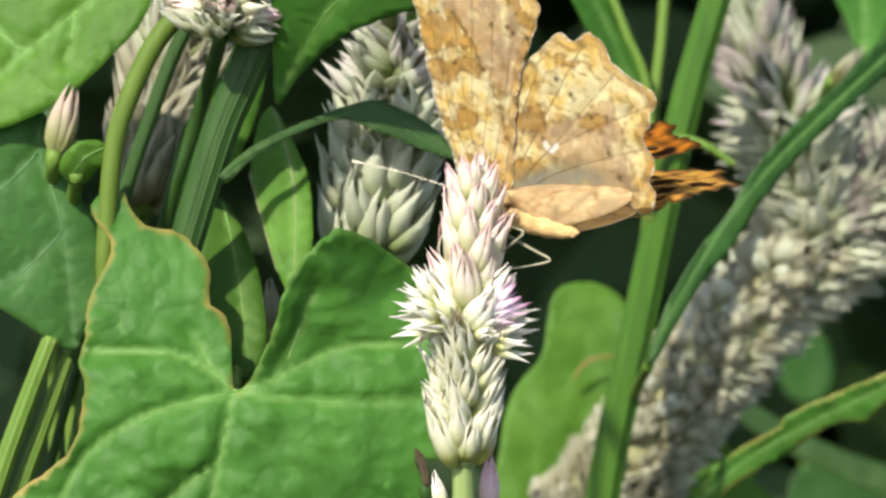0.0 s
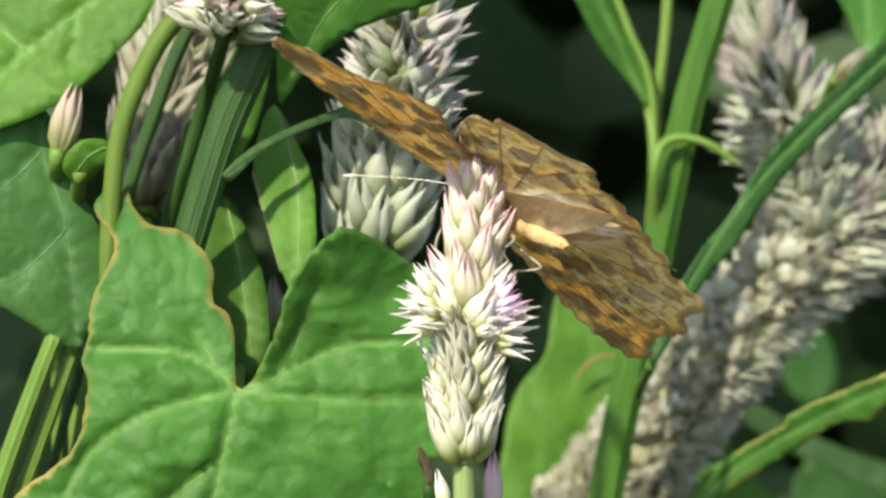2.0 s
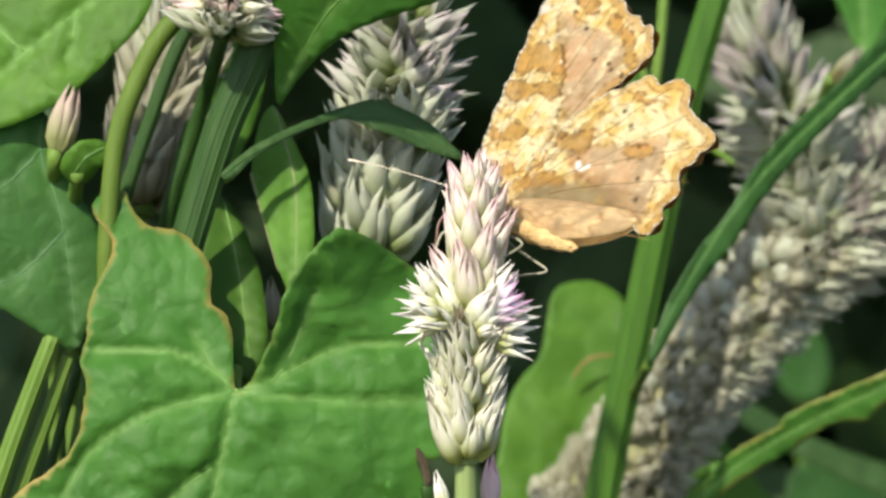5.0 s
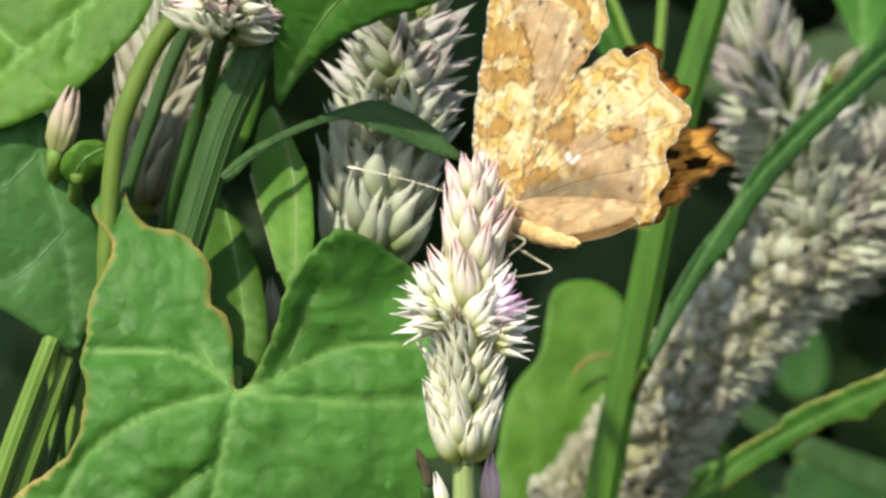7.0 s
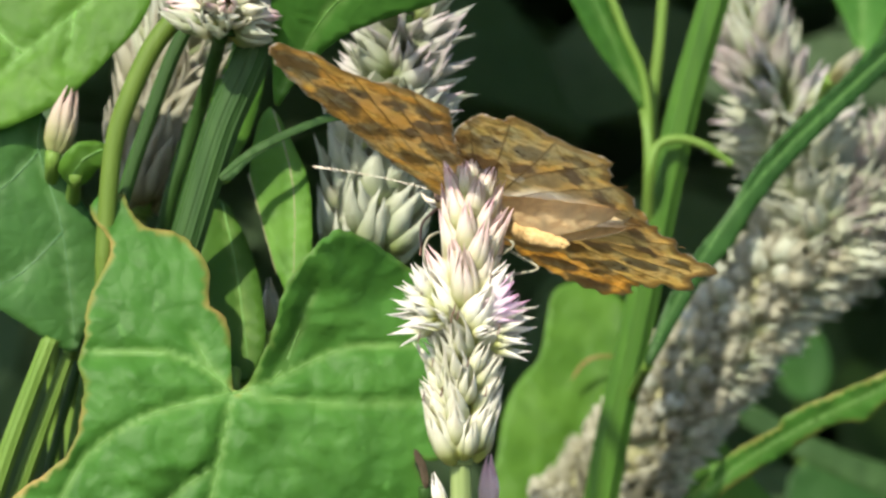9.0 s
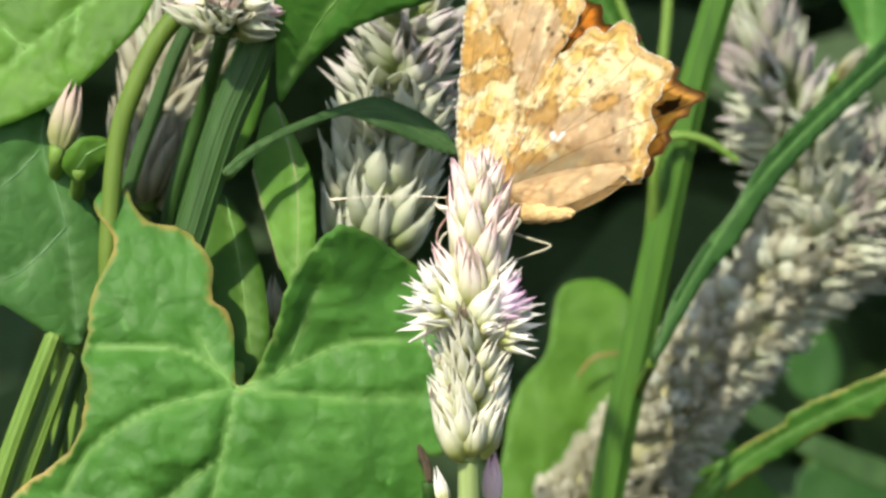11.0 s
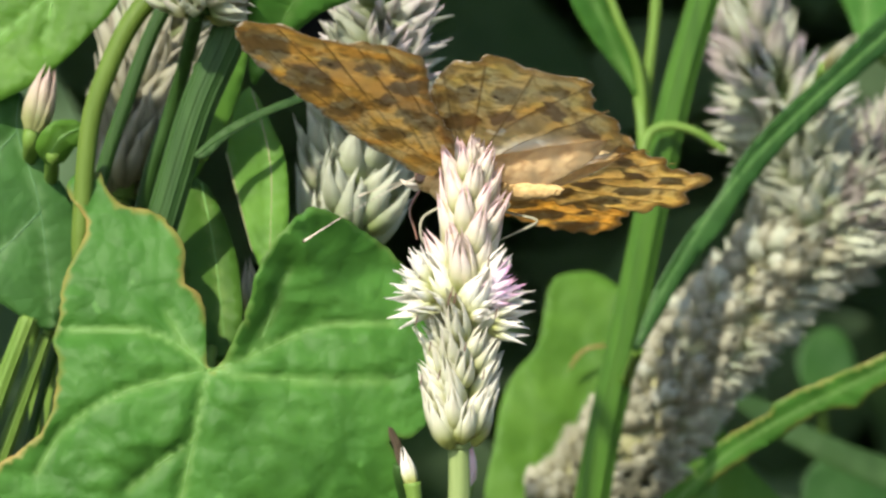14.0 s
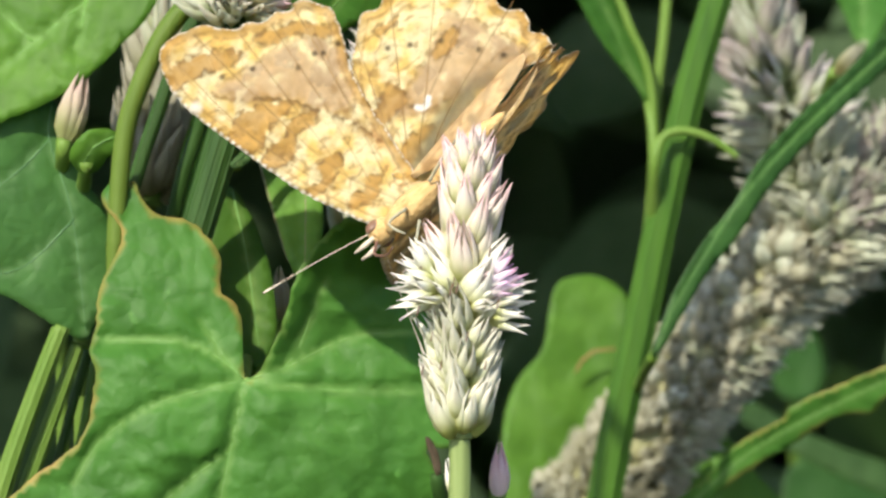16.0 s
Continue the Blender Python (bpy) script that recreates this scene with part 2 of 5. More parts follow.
def inside(p, ring):
    x, y = p[:, 0], p[:, 1]
    hit = np.zeros(len(p), bool)
    for a, b in zip(ring, np.roll(ring, -1, 0)):
        cross = (a[1] > y) != (b[1] > y)
        hit ^= cross & (x < (b[0] - a[0]) * (y - a[1]) / (b[1] - a[1] + 1e-12) + a[0])
    return hit


def fill(ring, step, rng):
    """Fills a closed outline with small triangles: points, faces, and how many points are on the rim."""
    ring = resample(ring, step)
    lo, hi = ring.min(0), ring.max(0)
    gx = np.arange(lo[0], hi[0], step)
    gy = np.arange(lo[1], hi[1], step * 0.87)
    g = np.array([(x + (j % 2) * step / 2, y) for j, y in enumerate(gy) for x in gx])
    g = g + rng.normal(0, step * 0.08, g.shape)
    g = g[inside(g, ring)]
    g = g[to_lines(g, [np.vstack([ring, ring[:1]])]) > step * 0.5]
    allp = [Vector(q) for q in np.vstack([ring, g])]
    n = len(ring)
    v, _, f, *_ = geometry.delaunay_2d_cdt(allp, [(i, (i + 1) % n) for i in range(n)], [], 1, 1e-9)
    return np.array([tuple(q) for q in v]), [tuple(q) for q in f], n


def rim_edges(faces):
    seen = {}
    for f in faces:
        for a, b in zip(f, f[1:] + f[:1]):
            key = (min(a, b), max(a, b))
            seen[key] = None if key in seen else (a, b)
    return [e for e in seen.values() if e]


def two_sided(front, back, faces):
    """A closed thin body out of a front and a back sheet."""
    n = len(front)
    got = list(faces) + [tuple(i + n for i in reversed(f)) for f in faces]
    got += [(b, a, a + n, b + n) for a, b in rim_edges(faces)]
    return np.vstack([front, back]), got


def wobble(p, scale, seed):
    """Soft noise at points (rows of 2), about -1 to 1."""
    return np.array([noise.noise(Vector((a * scale + seed * 7.3, b * scale - seed * 3.1, seed))) for a, b in p])


def tube(name, pts, radii, sides=10, per=5, ribs=0, rib=0.12, root=None):
    """A rounded, tapering rod through points in metres, with lengthwise ribs where wanted."""
    path = smooth_line(pts, per)
    rad = np.interp(np.linspace(0, 1, len(path)), np.linspace(0, 1, len(radii)), radii)
    if root is not None:
        path = np.vstack([path, path[-1] * 0.97 + np.array(root) * 0.03, np.array(root)])
        rad = np.append(rad, [rad[-1], rad[-1] * 1.3])
    verts, along = [], []
    side = None
    for i, q in enumerate(path):
        d = path[min(i + 1, len(path) - 1)] - path[max(i - 1, 0)]
        d = d / np.linalg.norm(d)
        if side is None:
            side = np.cross(d, (0.3, 0.9, 0.1))
        side = side - d * (side @ d)
        side = side / np.linalg.norm(side)
        other = np.cross(d, side)
        for k in range(sides):
            a = 2 * math.pi * k / sides
            r = rad[i] * (1 + (rib * math.cos(ribs * a) if ribs else 0))
            verts.append(q + r * (math.cos(a) * side + math.sin(a) * other))
            along.append(i / (len(path) - 1))
    faces = [(i * sides + k, i * sides + (k + 1) % sides, (i + 1) * sides + (k + 1) % sides, (i + 1) * sides + k)
             for i in range(len(path) - 1) for k in range(sides)]
    faces.append(tuple(range(sides))[::-1])
    faces.append(tuple(range((len(path) - 1) * sides, len(path) * sides)))
    return make_mesh(name, verts, faces, along=along)


def rooted(at, dx=0.0, dy=0.0):
    """Where the ground lies under a thing at that place of the bench, in the thing's own space."""
    m = BENCH @ Matrix.Translation(at)
    w = m.translation
    return m.inverted() @ Vector((w.x + dx, w.y + dy, -0.01))


def leaf(label, d, outline, veins=(), mat=LEAF_MAIN, tilt=(0.0, 0.0), cup=0.0, step=0.9, thick=0.28, crisp=2, margin=0.0, quilt=0.25,
         wave=0.5, stalk=None, seed=1, group="", rib_mat=VEIN_PALE, rib_size=0.10, name="leaf", petiole_mat=STEM_PALE, bend=None, droop=None, rim_to=None):
    """A leaf whose rim and veins are given by bearings. tilt: how fast it recedes per metre to the right and up."""
    rng = np.random.default_rng(seed)
    mid = np.mean(outline, axis=0)
    at = spot(mid[0], mid[1], d)
    unit = d / FOCAL
    flat = lambda q: np.stack([(np.asarray(q, float)[:, 0] - mid[0]) * unit, (mid[1] - np.asarray(q, float)[:, 1]) * unit], 1)
    ring = smooth_line(flat(outline), 5, True)
    rag = resample(ring, step * MM * 0.7)
    rag = rag + rng.normal(0, 0.00009 if margin else 0.00004, rag.shape)
    p, faces, _ = fill(rag, step * MM, rng)
    lines = [smooth_line(flat(v), 5) for v in veins]
    dist = to_lines(p, lines) if lines else np.full(len(p), 1.0)
    size = np.abs(ring).max()

    def depth(q, dv):
        y = q @ np.array(tilt) + cup * (q ** 2).sum(1) / size
        y = y + wave * MM * wobble(q, 120, seed) + 0.35 * wave * MM * wobble(q, 330, seed + 5)
        if lines:
            y = y - quilt * MM * (1 - np.exp(-(dv / 0.0012) ** 2)) - 1.35 * quilt * MM * (np.abs(wobble(q * (1.0, 1.6), 300, seed + 9)) + 0.55 * np.abs(wobble(q * (1.0, 1.4), 640, seed + 13))) * np.clip(dv / 0.001, 0, 1)
        if droop:
            y = y + droop[1] * np.clip((mid[1] - droop[0]) * unit - q[:, 1], 0, None) ** 2 / size
        if bend:
            bx, by, nx, nz, slope = bend
            over = (q[:, 0] - (bx - mid[0]) * unit) * nx + (q[:, 1] - (mid[1] - by) * unit) * nz
            y = y + slope * (np.sqrt(over ** 2 + 0.0012 ** 2) + over) / 2 * np.clip((q[:, 0] - (415 - mid[0]) * unit) / 0.002, 0, 1)
        return y

    y = depth(p, dist)
    grow = (1 + y / d)[:, None]
    shifted = lambda q, dd, g: np.stack([q[:, 0] * g[:, 0] + at.x * (g[:, 0] - 1), dd, q[:, 1] * g[:, 0] + at.z * (g[:, 0] - 1)], 1)
    front = shifted(p, y, grow)
    back = front + np.array([0, thick * MM, 0])
    verts, faces2 = two_sided(front, back, faces)
    rim = to_lines(p, [np.vstack([rag, rag[:1]])])
    brown = margin * np.exp(-(rim / (0.00016 + 0.0001 * wobble(p, 420, seed + 4))) ** 2) * np.clip(0.6 + 1.2 * wobble(p, 250, seed + 3), 0, 1)
    if rim_to:
        brown = brown * np.clip(((rim_to - mid[0]) * unit - p[:, 0]) / 0.002, 0.12, 1)
    vein = np.exp(-(dist / 0.0003) ** 2)
    ob = thing(name, at, label, "leaf", group)
    part("blade", make_mesh("blade", verts, faces2, vein=np.tile(vein, 2), margin=np.tile(brown, 2)), mat, ob)
    for line in lines:
        q = resample(line, 0.0012, False)
        dd = depth(q, np.zeros(len(q)))
        r = np.linspace(1, 0.35, 6) * rib_size * MM
        part("vein", tube("vein", shifted(q, dd - 0.00005, (1 + dd / d)[:, None]), r, 6, 1), rib_mat, ob, "pale leaf vein")
    if stalk:
        pts = [spot(x, yy, dd) - at for x, yy, dd in stalk]
        root = rooted(at, *(BENCH @ (pts[-1] + at) - BENCH @ at).xy)
        if len(pts) == 1:
            pts = [pts[0], pts[0] * 0.99 + root * 0.01]
        part("petiole", tube("petiole", pts, [0.0007, 0.0008, 0.0009], 8, root=root), petiole_mat, ob)
    return ob


def stem(label, d, line, radii, mat=STEM_GREEN, sides=16, ribs=0, rib=0.08, group="plant stems", ground=True, name="plant_stem"):
    """A stem along bearings, going on to the ground. Radii in millimetres."""
    first = line[0]
    at = spot(first[0], first[1], d)
    pts = [spot(q[0], q[1], d if len(q) < 3 else q[2]) - at for q in line]
    rad = [r * MM for r in radii]
    root = rooted(at, *(BENCH @ (pts[-1] + at) - BENCH @ at).xy) if ground else None
    ob = thing(name, at, label, "stem", group)
    part("stalk", tube("stalk", pts, rad, sides, 7, root=root), mat, ob)
    path = smooth_line(pts, 7)
    wide = np.interp(np.linspace(0, 1, len(path)), np.linspace(0, 1, len(rad)), rad)
    way = np.gradient(path, axis=0)
    way = way / np.linalg.norm(way, axis=1)[:, None]
    across = np.cross(way, (0, 1, 0))
    across = across / np.linalg.norm(across, axis=1)[:, None]
    for k in range(ribs):
        a = math.pi * (k + 0.5) / ribs
        ridge = path + wide[:, None] * 0.93 * (math.cos(a) * across + math.sin(a) * np.array((0, -1.0, 0)))
        part("ridge", tube("ridge", ridge, wide * rib * 2.2, 8, 1), mat, ob)
    return ob


# ---- florets ----
def floret_mesh(name, count=5, rad=0.15, opening=4.0, spread=58, curl=0.0, blunt=False, seed=0, fine=False):
    """A floret of unit length along z: keeled, pointed tepals that overlap round one foot."""
    rng = np.random.default_rng(seed)
    verts, faces, along = [], [], []
    rows = [0.0, 0.12, 0.28, 0.45, 0.62, 0.78, 0.91, 1.0] if fine else [0.0, 0.2, 0.42, 0.64, 0.84, 1.0]
    cols = [-1, -0.5, 0, 0.5, 1] if fine else [-1, 0, 1]
    nc, nr = len(cols), len(rows)
    taper = 1.55 if fine else 1.9
    for k in range(count):
        turn = 2 * math.pi * (k + rng.uniform(-0.12, 0.12)) / count
        tip = radians(opening * rng.uniform(0.5, 1.5))
        long = rng.uniform(0.82, 1.06)
        nest = 1.0 + 0.1 * (k % 2)
        twist = rng.uniform(-0.1, 0.1)
        start = len(verts)
        for layer in (0.0, 0.018):
            for s in rows:
                if blunt:
                    r = rad * (0.5 + 0.6 * min(1, 2.2 * s)) * (1 if s < 0.7 else 0.8 if s < 0.9 else 0.34)
                    wide = 1.0
                else:
                    r = rad * nest * (0.4 + 0.6 * math.sin(math.pi / 2 * min(1, s / 0.3))) if s < 0.3 else rad * nest * max(0.03, 1 - ((s - 0.3) / 0.7) ** taper)
                    wide = 1.0 if s < 0.3 else max(0.1, 1 - 0.9 * ((s - 0.3) / 0.7) ** taper)
                lift = tip * (0.4 + 0.6 * s) + curl * s * s
                for u in cols:
                    a = turn + radians(spread) * u * wide + twist * s
                    out = max(0.012, r * (1.14 - 0.14 * abs(u)) - layer)
                    x, y, z = out * math.cos(a), out * math.sin(a), s * long
                    # lean outwards from the foot
                    cx, cy = math.cos(turn), math.sin(turn)
                    radial = x * cx + y * cy
                    side = -x * cy + y * cx
                    radial, z = radial * math.cos(lift) + z * math.sin(lift), z * math.cos(lift) - radial * math.sin(lift)
                    verts.append((radial * cx - side * cy, radial * cy + side * cx, z))
                    along.append(s)
        back = nr * nc
        for i in range(nr - 1):
            for j in range(nc - 1):
                a = start + i * nc + j
                faces.append((a, a + 1, a + nc + 1, a + nc))
                b = a + back
                faces.append((b + nc, b + nc + 1, b + 1, b))
            for j in (0, nc - 1):
                a = start + i * nc + j
                b = a + back
                faces.append((a, a + nc, b + nc, b) if j == 0 else (b, b + nc, a + nc, a))
        for j in range(nc - 1):
            a = start + (nr - 1) * nc + j
            faces.append((a, a + 1, a + 1 + back, a + back))
    return make_mesh(name, verts, faces, along=along)


FORMS = {
    "bud": dict(rad=0.165, opening=2.5, spread=60),
    "plump": dict(rad=0.19, opening=3.0, spread=60),
    "half": dict(rad=0.185, opening=7, spread=56),
    "star": dict(rad=0.19, opening=18, spread=50, curl=0.1),
    "round": dict(rad=0.25, opening=9, spread=54),
    "cup": dict(rad=0.27, opening=0.5, spread=54, blunt=True),
}
made_florets = {}


def floret(form, mat, seed, fine=False):
    key = (form, mat.name, seed, fine)
    if key not in made_florets:
        me = floret_mesh("floret", seed=seed, fine=fine, **FORMS[form])
        me.materials.append(mat)
        made_florets[key] = me
    return made_florets[key]


def flower_spike(label, d, axis, count, zones, rachis=1.2, seed=3, group="cockscomb flower spikes", stem_mat=STEM_PALE, stem_r=1.0, stalk=None, ground=True, skirt=None, fine=False, crowd=1.0):
    """A cockscomb spike. axis: bearings from the foot to the tip. zones: rows of (height 0-1, floret length in mm,
    angle from the axis, form, material), in between which length and angle glide."""
    rng = np.random.default_rng(seed)
    at = spot(axis[0][0], axis[0][1], d)
    line = smooth_line([spot(q[0], q[1], d if len(q) < 3 else q[2]) - at for q in axis], 12)
    seg = np.concatenate([[0], np.cumsum(np.linalg.norm(np.diff(line, axis=0), axis=1))])
    seg = seg / seg[-1]
    ob = thing("flower_spike", at, label, "flower", group)
    part("rachis", tube("rachis", line, [rachis * MM, rachis * MM, rachis * 0.35 * MM], 8, 1), stem_mat, ob)
    foot = [spot(q[0], q[1], d if len(q) < 3 else q[2]) - at for q in (stalk or [])]
    if ground:
        last = foot[-1] if foot else Vector((0, 0, 0))
        root = rooted(at, *(BENCH @ (last + at) - BENCH @ at).xy)
        foot = [Vector(line[0])] + (foot or [Vector(line[0]) * 0.98 + root * 0.02])
        part("stalk", tube("stalk", foot, [stem_r * MM, stem_r * 1.1 * MM], 18, 6, 6, 0.06, root), stem_mat, ob, "ribbed green stalk")
    hs = [z[0] for z in zones]
    hidden, single = [], 0
    for i in range(count):
        h = ((i + 0.5) / count) ** crowd
        q = np.array([np.interp(h, seg, line[:, k]) for k in range(3)])
        q2 = np.array([np.interp(min(1, h + 0.03), seg, line[:, k]) for k in range(3)])
        q1 = np.array([np.interp(max(0, h - 0.03), seg, line[:, k]) for k in range(3)])
        up = Vector(q2 - q1).normalized()
        turn = i * 2.39996 + rng.uniform(-0.25, 0.25)
        size = np.interp(h, hs, [z[1] for z in zones]) * rng.uniform(0.85, 1.12)
        lean = radians(np.interp(h, hs, [z[2] for z in zones]) + rng.uniform(-7, 7))
        zone = max((z for z in zones if z[0] <= h + rng.uniform(-0.03, 0.03)), key=lambda z: z[0], default=zones[0])
        form, mat = zone[3], zone[4]
        if isinstance(form, tuple):
            form = form[int(rng.integers(len(form)))]
        if isinstance(mat, tuple):
            mat = mat[int(rng.integers(len(mat)))]
        base = up.to_track_quat("Z", "Y").to_matrix()
        out = base @ Vector((math.cos(turn), math.sin(turn), 0))
        if skirt and out.x > 0.45 and out.z < 0.2 and h > 0.2 and i % 5 < 3:
            form, mat, size = ("half", "bud")[i % 2], skirt, size * 1.22
        way = (up * math.cos(lean) + out * math.sin(lean)).normalized()
        kind = floret(form, mat, int(rng.integers(5 if fine else 3)), fine)
        m = way.to_track_quat("Z", "Y").to_matrix().to_4x4() @ Matrix.Rotation(rng.uniform(0, 6.28), 4, "Z")
        start = Vector(q) + out * rachis * MM * (0.9 - 0.55 * h)
        m = Matrix.Translation(start) @ m @ Matrix.Scale(size * MM, 4)
        if count > 300 and (out.y > -0.1 or h > 0.68 or single >= 300):
            hidden.append((kind, m))
            continue
        single += 1
        fl = new("floret", kind)
        fl.parent = ob
        fl.matrix_basis = m
    if hidden:
        verts, faces, along, slots, used = [], [], [], [], []
        for kind, m in hidden:
            n = len(verts)
            verts += [m @ v.co for v in kind.vertices]
            faces += [tuple(j + n for j in f.vertices) for f in kind.polygons]
            along += [a.value for a in kind.attributes["along"].data]
            if kind.materials[0] not in used:
                used.append(kind.materials[0])
            slots += [used.index(kind.materials[0])] * len(kind.polygons)
        mesh = make_mesh("floret_mass", verts, faces, along=along)
        for mat in used:
            mesh.materials.append(mat)
        mesh.polygons.foreach_set("material_index", slots)
        rest = part("floret_mass", mesh, used[0], ob)
        tagged(rest, kind="stuff")
    return ob


def add_florets(ob, d, form, mat, ways):
    """Single florets on a spike, each from its foot to its tip: bearings, and millimetres towards the camera."""
    rest = spot(815, 822, 0.4026)
    for i, (x0, y0, n0, x1, y1, n1) in enumerate(ways):
        a, b = (spot(x, y, d) + Vector((0, -n * MM, 0)) - rest for x, y, n in ((x0, y0, n0), (x1, y1, n1)))
        fl = new("floret", floret(form, mat, i % 3, True))
        fl.parent = ob
        turn = (b - a).to_track_quat("Z", "Y").to_matrix().to_4x4()
        fl.matrix_basis = Matrix.Translation(a) @ turn @ Matrix.Rotation(i * 1.3, 4, "Z") @ Matrix.Scale((b - a).length, 4)


# ---- ground and the dark behind ----
def ground():
    """Bare soil, with a low overgrown bank behind the plants."""
    n = 110
    verts, faces = [], []
    for j in range(n):
        for i in range(n):
            x, y = -6 + 12 * i / (n - 1), -3 + 12 * j / (n - 1)
            bank = 1.5 * math.exp(-((y - 2.95) / 0.8) ** 2) * math.exp(-(x / 3.2) ** 4)
            z = bank * (1 + 0.15 * noise.noise(Vector((x * 1.3, y * 1.3, 4)))) + 0.02 * noise.noise(Vector((x * 4, y * 4, 0)))
            verts.append((x, y, z))
    for j in range(n - 1):
        for i in range(n - 1):
            a = j * n + i
            faces.append((a, a + 1, a + n + 1, a + n))
    far = len(verts)
    for x, y in ((-400, -400), (400, -400), (400, 400), (-400, 400)):
        verts.append((x, y, -0.03))
    faces.append((far, far + 1, far + 2, far + 3))
    ob = new("ground", make_mesh("ground", verts, faces))
    ob.data.materials.append(SOIL)
    tagged(ob, "dark bare soil that rises to a bank", "ground", kind="structure")


def leaf_mass(name, label, boxes, mat, seed):
    """A mass of loose broad leaves. boxes: count, low corner, high corner (world), leaf length in metres."""
    rng = np.random.default_rng(seed)
    prof = [(0.0, 0.02), (0.15, 0.2), (0.4, 0.27), (0.7, 0.19), (1.0, 0.0)]
    verts, faces = [], []
    for count, lo, hi, long in boxes:
        for _ in range(count):
            c = Vector(rng.uniform(lo, hi))
            ln = long * rng.uniform(0.6, 1.3)
            m = Euler((rng.uniform(-0.9, 0.9), rng.uniform(-0.9, 0.9), rng.uniform(0, 6.28))).to_matrix()
            s = len(verts)
            for a, w in prof:
                for u in (-1, -0.5, 0, 0.5, 1):
                    p = Vector((u * w * ln, a * ln, -0.25 * ln * a * a + abs(u) * w * ln * 0.35 + 0.02 * ln * math.sin(a * 9 + u * 3)))
                    verts.append(c + m @ p)
            for i in range(len(prof) - 1):
                for j in range(4):
                    a = s + i * 5 + j
                    faces.append((a, a + 1, a + 6, a + 5))
    ob = new(name, make_mesh(name, verts, faces, vein=np.zeros(len(verts)), margin=np.zeros(len(verts))))
    ob.data.materials.append(mat)
    return tagged(ob, label, "foliage", kind="stuff")


ground()
leaf_mass("undergrowth", "dense dark green foliage in deep shade", [
    (900, (-0.55, 0.8, 0.1), (0.55, 1.5, 0.9), 0.10), (500, (-0.9, 0.85, 0.0), (0.9, 1.6, 0.35), 0.13), (500, (-0.9, 1.3, 0.2), (0.9, 1.7, 1.1), 0.16), (900, (-0.9, 1.5, 0.1), (0.9, 2.0, 1.1), 0.17)], LEAF_SHADE, 4)
# Unseen leaf layer added above the view to keep sun off the background.
leaf_mass("shade_canopy", "unseen overhead leaves added to shade the undergrowth", [
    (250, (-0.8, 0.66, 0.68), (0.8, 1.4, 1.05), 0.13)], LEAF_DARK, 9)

# ---- the leaves ----
leaf("large lobed green leaf with nibbled brown-edged rim", 0.430,
     [(412, 688), (405, 575), (371, 538), (372, 486), (349, 441), (312, 412), (256, 400), (230, 367), (219, 345), (178, 345), (160, 375),
      (186, 412), (197, 452), (167, 508), (152, 553), (152, 597), (137, 642), (148, 679), (141, 746), (119, 805), (74, 842), (22, 880),
      (-40, 960), (60, 1080), (330, 1140), (600, 1080), (740, 970), (765, 890), (748, 850), (735, 812), (775, 815), (812, 760), (810, 650), (775, 550),
      (735, 482), (690, 450), (653, 424), (601, 406), (571, 423), (534, 464), (505, 508), (490, 560), (468, 620), (440, 676)],
     [[(412, 695), (400, 760), (375, 882), (340, 1050)], [(412, 695), (330, 715), (250, 740), (160, 800), (110, 882)],
      [(412, 695), (360, 650), (290, 625), (165, 625)], [(412, 695), (375, 650), (340, 590)],
      [(412, 695), (480, 675), (560, 635), (620, 615), (740, 608)], [(484, 672), (508, 640), (530, 585), (556, 520)],
      [(412, 695), (560, 712), (740, 712)], [(388, 822), (330, 860), (270, 910)]],
     LEAF_MAIN, (0.10, 0.35), 0.10, 0.7, margin=0.95, rim_to=440, droop=(650, 0.32), quilt=0.62, wave=0.8, rib_size=0.075, stalk=[(412, 695, 0.4305), (416, 660, 0.436), (425, 700, 0.448)], seed=2, bend=(438, 679, -0.516, 0.857, -0.8))
leaf("bright yellow-green leaf lit by the sun", 0.441,
     [(-90, -60), (120, -65), (262, -50), (268, 0), (240, 55), (200, 97), (150, 148), (90, 190), (40, 215), (0, 230), (-90, 245)],
     [[(240, -60), (140, 20), (0, 130), (-80, 190)], [(135, 20), (120, 110)], [(40, 95), (-20, 40)]], LEAF_BRIGHT, (-0.1, 0.3), 0.03, quilt=0.5, rib_mat=VEIN_BRIGHT,
     stalk=[(-85, 240, 0.441), (-160, 420, 0.446)], seed=3)
leaf("dull blue-green leaf with a pale midrib", 0.4405,
     [(-90, 235), (0, 228), (75, 200), (97, 270), (125, 330), (172, 395), (190, 470), (178, 545), (145, 606), (130, 626), (98, 610), (50, 580), (0, 548), (-90, 500)],
     [[(75, 206), (70, 270), (110, 400), (135, 610)], [(70, 268), (20, 320), (-60, 380)], [(112, 410), (30, 490), (-40, 510)]], LEAF_DULL, (0.3, 0.1), 0.03, rib_mat=VEIN_DULL,
     stalk=[(-85, 400, 0.4405), (-150, 520, 0.445)], seed=4)
leaf("green leaf tip hanging down over the rest", 0.430,
     [(478, -60), (480, 0), (483, 100), (487, 191), (505, 170), (540, 125), (600, 70), (680, 35), (760, 10), (830, -25), (840, -60)],
     [[(690, -60), (580, 20), (490, 180)]], LEAF_MAIN, (-0.2, -0.6), 0.0, stalk=[(650, -55, 0.43), (655, -40, 0.47)], seed=5)
